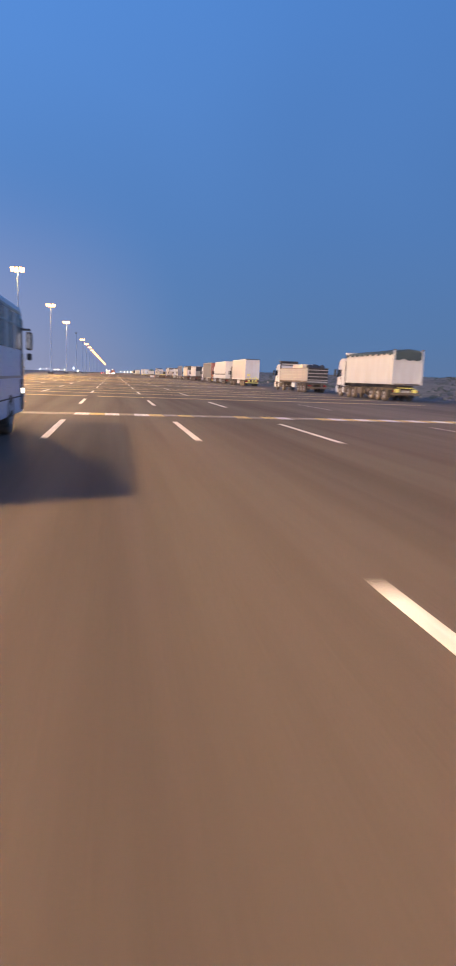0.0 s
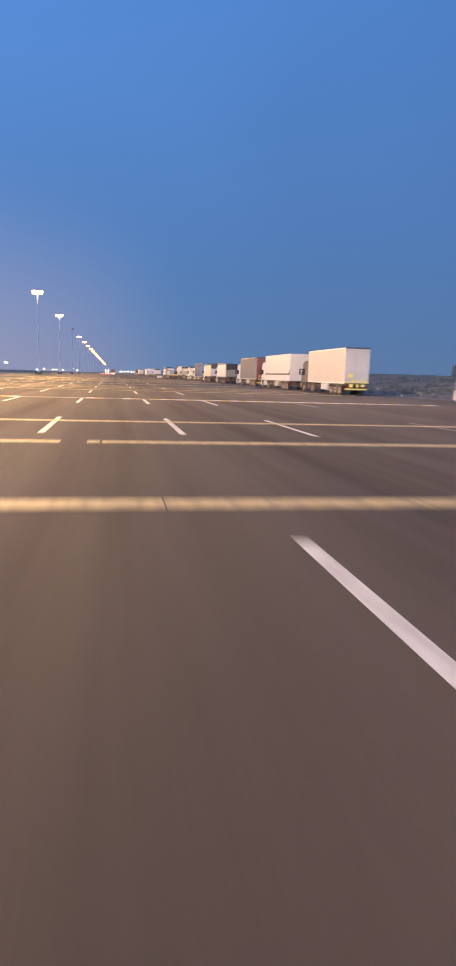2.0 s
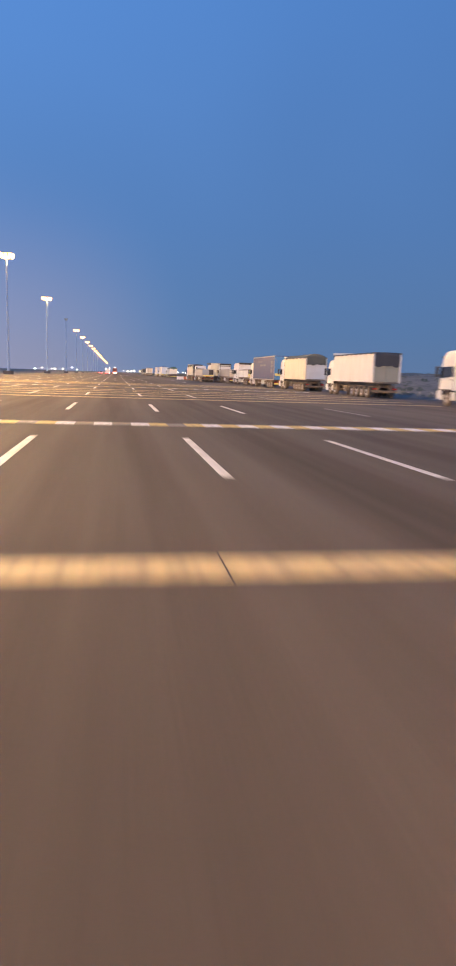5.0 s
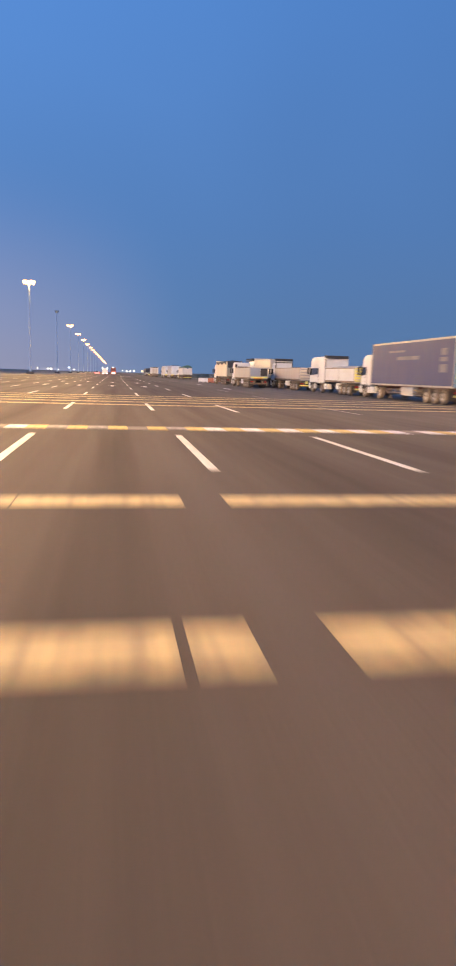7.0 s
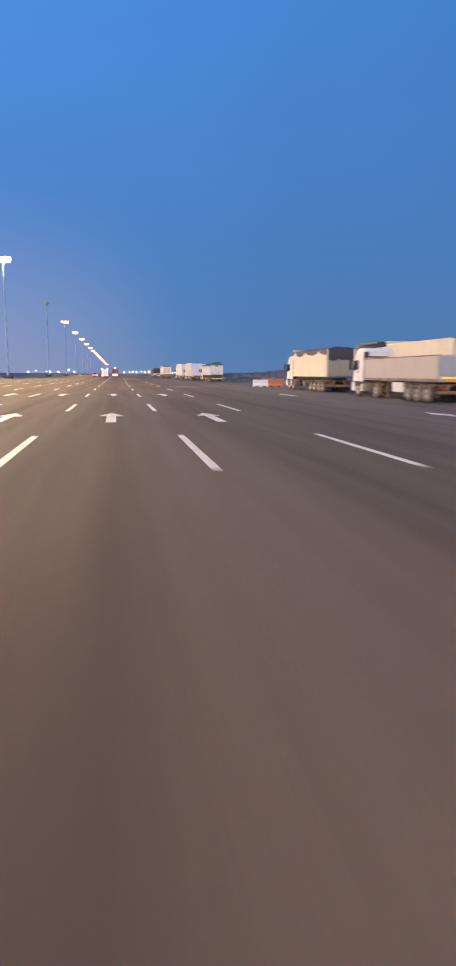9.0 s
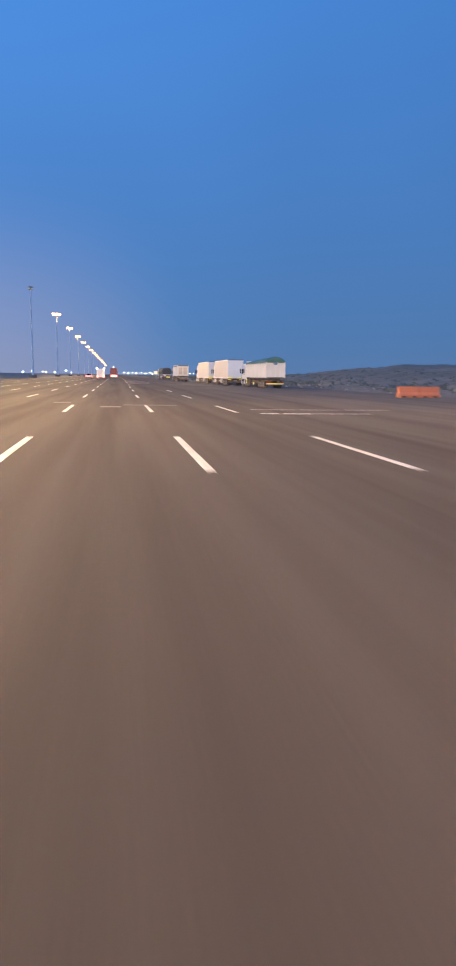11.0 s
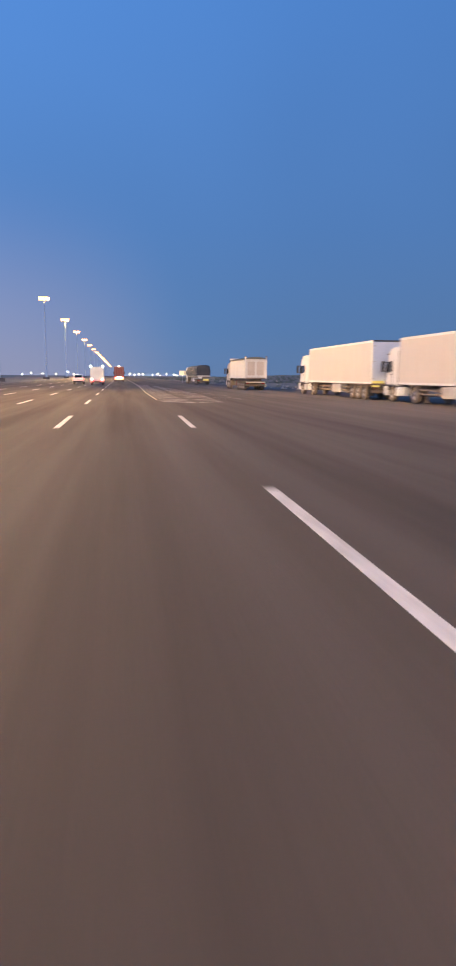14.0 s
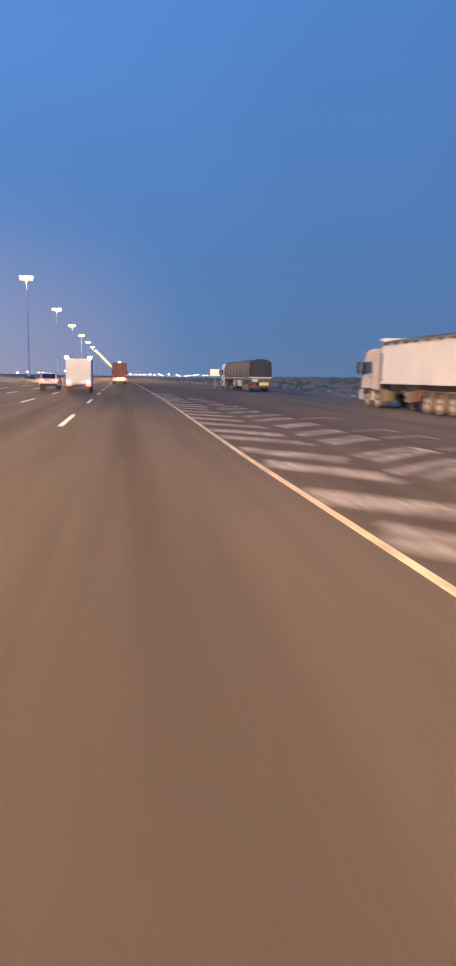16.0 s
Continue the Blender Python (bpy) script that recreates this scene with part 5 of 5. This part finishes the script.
def build_van(x, y):
    t = root("box_van", x, y, 0, "white box van with lit red tail lamps", "van")
    part("body", box_bm(0, 2.2, 0, 4.4, 0.75, 3.0, bevel=0.04), WHITE, t)
    for x0 in (0.05, 1.11):
        part("rear_door", box_bm(x0, x0 + 1.04, -0.03, 0.01, 0.85, 2.9, bevel=0.012), WHITE, t)
    cab = bmesh.new()
    prism(cab, [(4.4, 0.5), (4.4, 2.2), (5.1, 2.2), (5.7, 1.5), (6.2, 1.3), (6.25, 0.5)], 0.1, 2.1, bevel=0.06)
    part("cab", cab, WHITE, t)
    part("rear_bumper", box_bm(0.05, 2.15, -0.05, 0.1, 0.45, 0.65, bevel=0.02), STEEL, t)
    for x0 in (0.05, 1.75):
        part("tail_light", box_bm(x0, x0 + 0.4, -0.07, -0.03, 0.62, 0.92, bevel=0.01), TAIL_GLOW, t)
        part("brake_light", box_bm(x0 + 0.1, x0 + 0.3, -0.08, -0.05, 0.9, 1.0), MARKER_GLOW, t)
    for x0 in (0.0, 2.0):
        part("marker_lamp", box_bm(x0 - 0.05, x0 + 0.25, -0.06, 0.0, 2.98, 3.2, bevel=0.02), MARKER_GLOW, t)
    for yy in (1.1, 5.2):
        wheel(t, 0.05, yy, 0.38)
        wheel(t, 2.15, yy, 0.38, True)
    return t


def build_suv(x, y):
    t = root("car", x, y, 0, "white sport utility car with lit red tail lamps", "car")
    low = bmesh.new()
    prism(low, [(0.05, 0.38), (0.0, 0.75), (0.06, 1.12), (3.3, 1.1), (4.5, 0.98), (4.68, 0.7), (4.65, 0.35)], 0, 1.9, bevel=0.1)
    part("body", low, WHITE, t)
    cabin = bmesh.new()
    prism(cabin, [(0.12, 1.08), (0.5, 1.72), (2.4, 1.74), (3.35, 1.08)], 0.14, 1.76, bevel=0.09)
    part("cabin", cabin, WHITE, t)
    rw = bmesh.new()
    prism(rw, [(0.13, 1.16), (0.42, 1.64), (0.47, 1.64), (0.2, 1.16)], 0.28, 1.62)
    part("rear_window", rw, GLASS, t)
    for xx in (0.125, 1.745):
        sw = bmesh.new()
        prism(sw, [(0.55, 1.16), (0.75, 1.62), (2.3, 1.64), (2.95, 1.16)], xx, xx + 0.03)
        part("side_window", sw, GLASS, t)
    for x0 in (0.02, 1.5):
        part("tail_light", box_bm(x0, x0 + 0.38, -0.03, 0.05, 0.86, 1.06, bevel=0.02), TAIL_GLOW, t)
    part("bumper", box_bm(0.05, 1.85, -0.05, 0.1, 0.36, 0.62, bevel=0.04), PLASTIC, t)
    part("number_board", box_bm(0.7, 1.2, -0.035, 0.01, 0.78, 0.9), WHITE, t)
    for yy in (0.9, 3.7):
        wheel(t, 0.02, yy, 0.37)
        wheel(t, 1.88, yy, 0.37, True)
    return t


def build_red_truck(x, y):
    t = root("red_lorry", x, y, 0, "dark red high-sided lorry with lit rear lamps", "lorry")
    part("body", box_bm(0, W, 0, 8.5, 1.3, 3.9, bevel=0.05), REDTRUCK, t)
    rear_doors(t, 1.3, 3.9, REDTRUCK)
    running_gear(t, 8.5, STEEL, [1.4, 2.7], [])
    tractor(t, 8.9, 11.1, REDTRUCK, 3.4)
    part("rear_bumper", box_bm(0.05, W - 0.05, -0.02, 0.15, 0.55, 0.85, bevel=0.02), TAPE_YELLOW, t)
    for x0 in (0.1, 0.7, 1.45, 2.0):
        part("tail_light", box_bm(x0, x0 + 0.42, -0.05, 0.0, 0.86, 1.2, bevel=0.01), TAIL_GLOW if x0 in (0.1, 2.0) else MARKER_GLOW, t)
    part("beacon", box_bm(1.1, 1.4, 0.1, 0.3, 3.9, 4.05, bevel=0.02), MARKER_GLOW, t)
    return t


build_bus()
build_van(-4.8, 489.0)
build_suv(-8.35, 500.0)
build_red_truck(-1.4, 552.0)


# ---- barriers, sign and far lights ----
def water_barrier(x, y, mat, label, turn=0.0):
    t = root("traffic_barrier", x, y, 0, label, "barrier", "plastic traffic barriers", turn=turn)
    bm = bmesh.new()
    prism(bm, [(-0.3, 0.0), (-0.3, 0.25), (-0.14, 0.45), (-0.1, 0.9), (0.1, 0.9), (0.14, 0.45), (0.3, 0.25), (0.3, 0.0)], 0.0, 1.9, bevel=0.04)
    body = part("body", bm, mat, t)
    for x0 in (0.25, 1.2):
        part("fork_slot", box_bm(x0, x0 + 0.4, -0.31, 0.31, 0.02, 0.12), PLASTIC, body)
    part("cap", add_cyl(bmesh.new(), 0.09, 0.06, Matrix.Translation((0.95, 0, 0.92)), 12), PLASTIC, body)


water_barrier(17.0, 323.0, BARRIER_WHITE, "white water-filled plastic traffic barrier")
water_barrier(18.95, 323.4, BARRIER_ORANGE, "orange water-filled plastic traffic barrier")
water_barrier(23.0, 346.2, BARRIER_ORANGE, "orange water-filled plastic traffic barrier", 8)
water_barrier(24.95, 346.5, BARRIER_ORANGE, "orange water-filled plastic traffic barrier", 8)

sign = root("road_sign", 13.5, 531.0, 0, "small lit cream roadside sign on a post", "sign")
part("post", add_cyl(bmesh.new(), 0.06, 1.9, Matrix.Translation((0.8, 0.1, 0.9)), 10), GALV, sign)
panel = part("panel", box_bm(0, 1.6, 0.0, 0.08, 1.75, 2.85, bevel=0.02), GALV, sign)
part("face", box_bm(0.05, 1.55, -0.02, 0.0, 1.8, 2.8), SIGN_GLOW, panel)


def far_lamp(x, y, z, glow, label, size=1.0):
    t = root("street_lamp", x, y, terrain(x, y), label, "street lamp", "distant lights on the horizon")
    part("post", add_cyl(bmesh.new(), 0.12, z, Matrix.Translation((0, 0, z / 2)), 8, 0.08), GALV, t)
    head = part("head", box_bm(-1.0 * size, 1.0 * size, -0.3, 0.3, z, z + 0.25, bevel=0.03), GALV, t)
    part("lens", box_bm(-0.95 * size, 0.95 * size, -0.36, 0.28, z - 0.35 * size, z - 0.02), glow, head)


rng = random.Random(11)
for k, off in enumerate((16, 24, 31, 38, 47, 54, 62, 66, 77, 90, 94, 104, 109, 118, 124, 133, 139)):
    depth = 1150 + rng.uniform(-40, 160)
    far_lamp(off / 1105 * depth, 420 + depth, 4.2 + rng.uniform(-1.2, 1.6), FAR_GLOW, "distant warm street lamp on a slim post", 1.1)
for off, z in ((-118, 5.0), (-103, 4.6), (-98, 4.0), (-70, 6.5), (-62, 3.2), (-130, 3.0), (-86, 3.4)):
    far_lamp(off / 1105 * 1300, 1500, z, COOL_GLOW if off in (-70, -130) else FAR_GLOW, "distant street lamp on a slim post", 1.1)
far_lamp(-68.0, 512.0, 6.2, COOL_GLOW, "cool white floodlight on a post beside the highway", 0.9)


# ---- scrub and stones on the verge ----
def build_scrub():
    rnd = random.Random(21)
    verts, faces = [], []
    made = 0
    while made < 3400:
        y = rnd.uniform(20, 800)
        d = 1.2 + 75 * rnd.random() ** 1.5
        x = edge(y) + d
        if noise.noise((x * 0.09, y * 0.09, 2.0)) + rnd.uniform(-0.35, 0.35) < -0.05:
            continue
        made += 1
        z = terrain(x, y)
        s = rnd.uniform(0.22, 0.7) * (0.55 if d > 38 else 1.0 if d > 5 else 0.6)
        for _ in range(22):
            a, b, r = rnd.uniform(0, 6.283), rnd.uniform(0, 1.45), s * rnd.uniform(0.45, 1.0)
            c = Vector((x + 1.25 * r * math.cos(a) * math.cos(b), y + 1.25 * r * math.sin(a) * math.cos(b), z + r * math.sin(b) * 0.95 - 0.03))
            u = Vector((rnd.gauss(0, 1), rnd.gauss(0, 1), rnd.gauss(0, 1))).normalized()
            v = u.orthogonal().normalized()
            q = s * rnd.uniform(0.16, 0.34)
            i = len(verts)
            verts += [c - u * q, c + v * q * 0.7, c + u * q, c - v * q * 0.7]
            faces.append((i, i + 1, i + 2, i + 3))
    me = bpy.data.meshes.new("scrub")
    me.from_pydata([tuple(v) for v in verts], [], faces)
    me.materials.append(LEAF)
    return tagged(new("scrub", me), "dusty low desert scrub scattered over the sandy verge", "scrub", kind="stuff")


def build_stones():
    rnd = random.Random(31)
    bm = bmesh.new()
    for _ in range(420):
        y = rnd.uniform(30, 620)
        x = edge(y) + 0.4 + 14 * rnd.random() ** 2
        s = rnd.uniform(0.06, 0.3)
        m = Matrix.Translation((x, y, terrain(x, y) + s * 0.2)) @ Euler((rnd.uniform(0, 3), rnd.uniform(0, 3), rnd.uniform(0, 3))).to_matrix().to_4x4() @ Matrix.Diagonal((s, s * rnd.uniform(0.6, 1.2), s * rnd.uniform(0.4, 0.9), 1))
        bmesh.ops.create_icosphere(bm, subdivisions=1, radius=1, matrix=m)
    return tagged(part("stones", bm, CONCRETE), "pale loose stones along the edge of the asphalt", "stones", kind="stuff")


build_scrub()
build_stones()
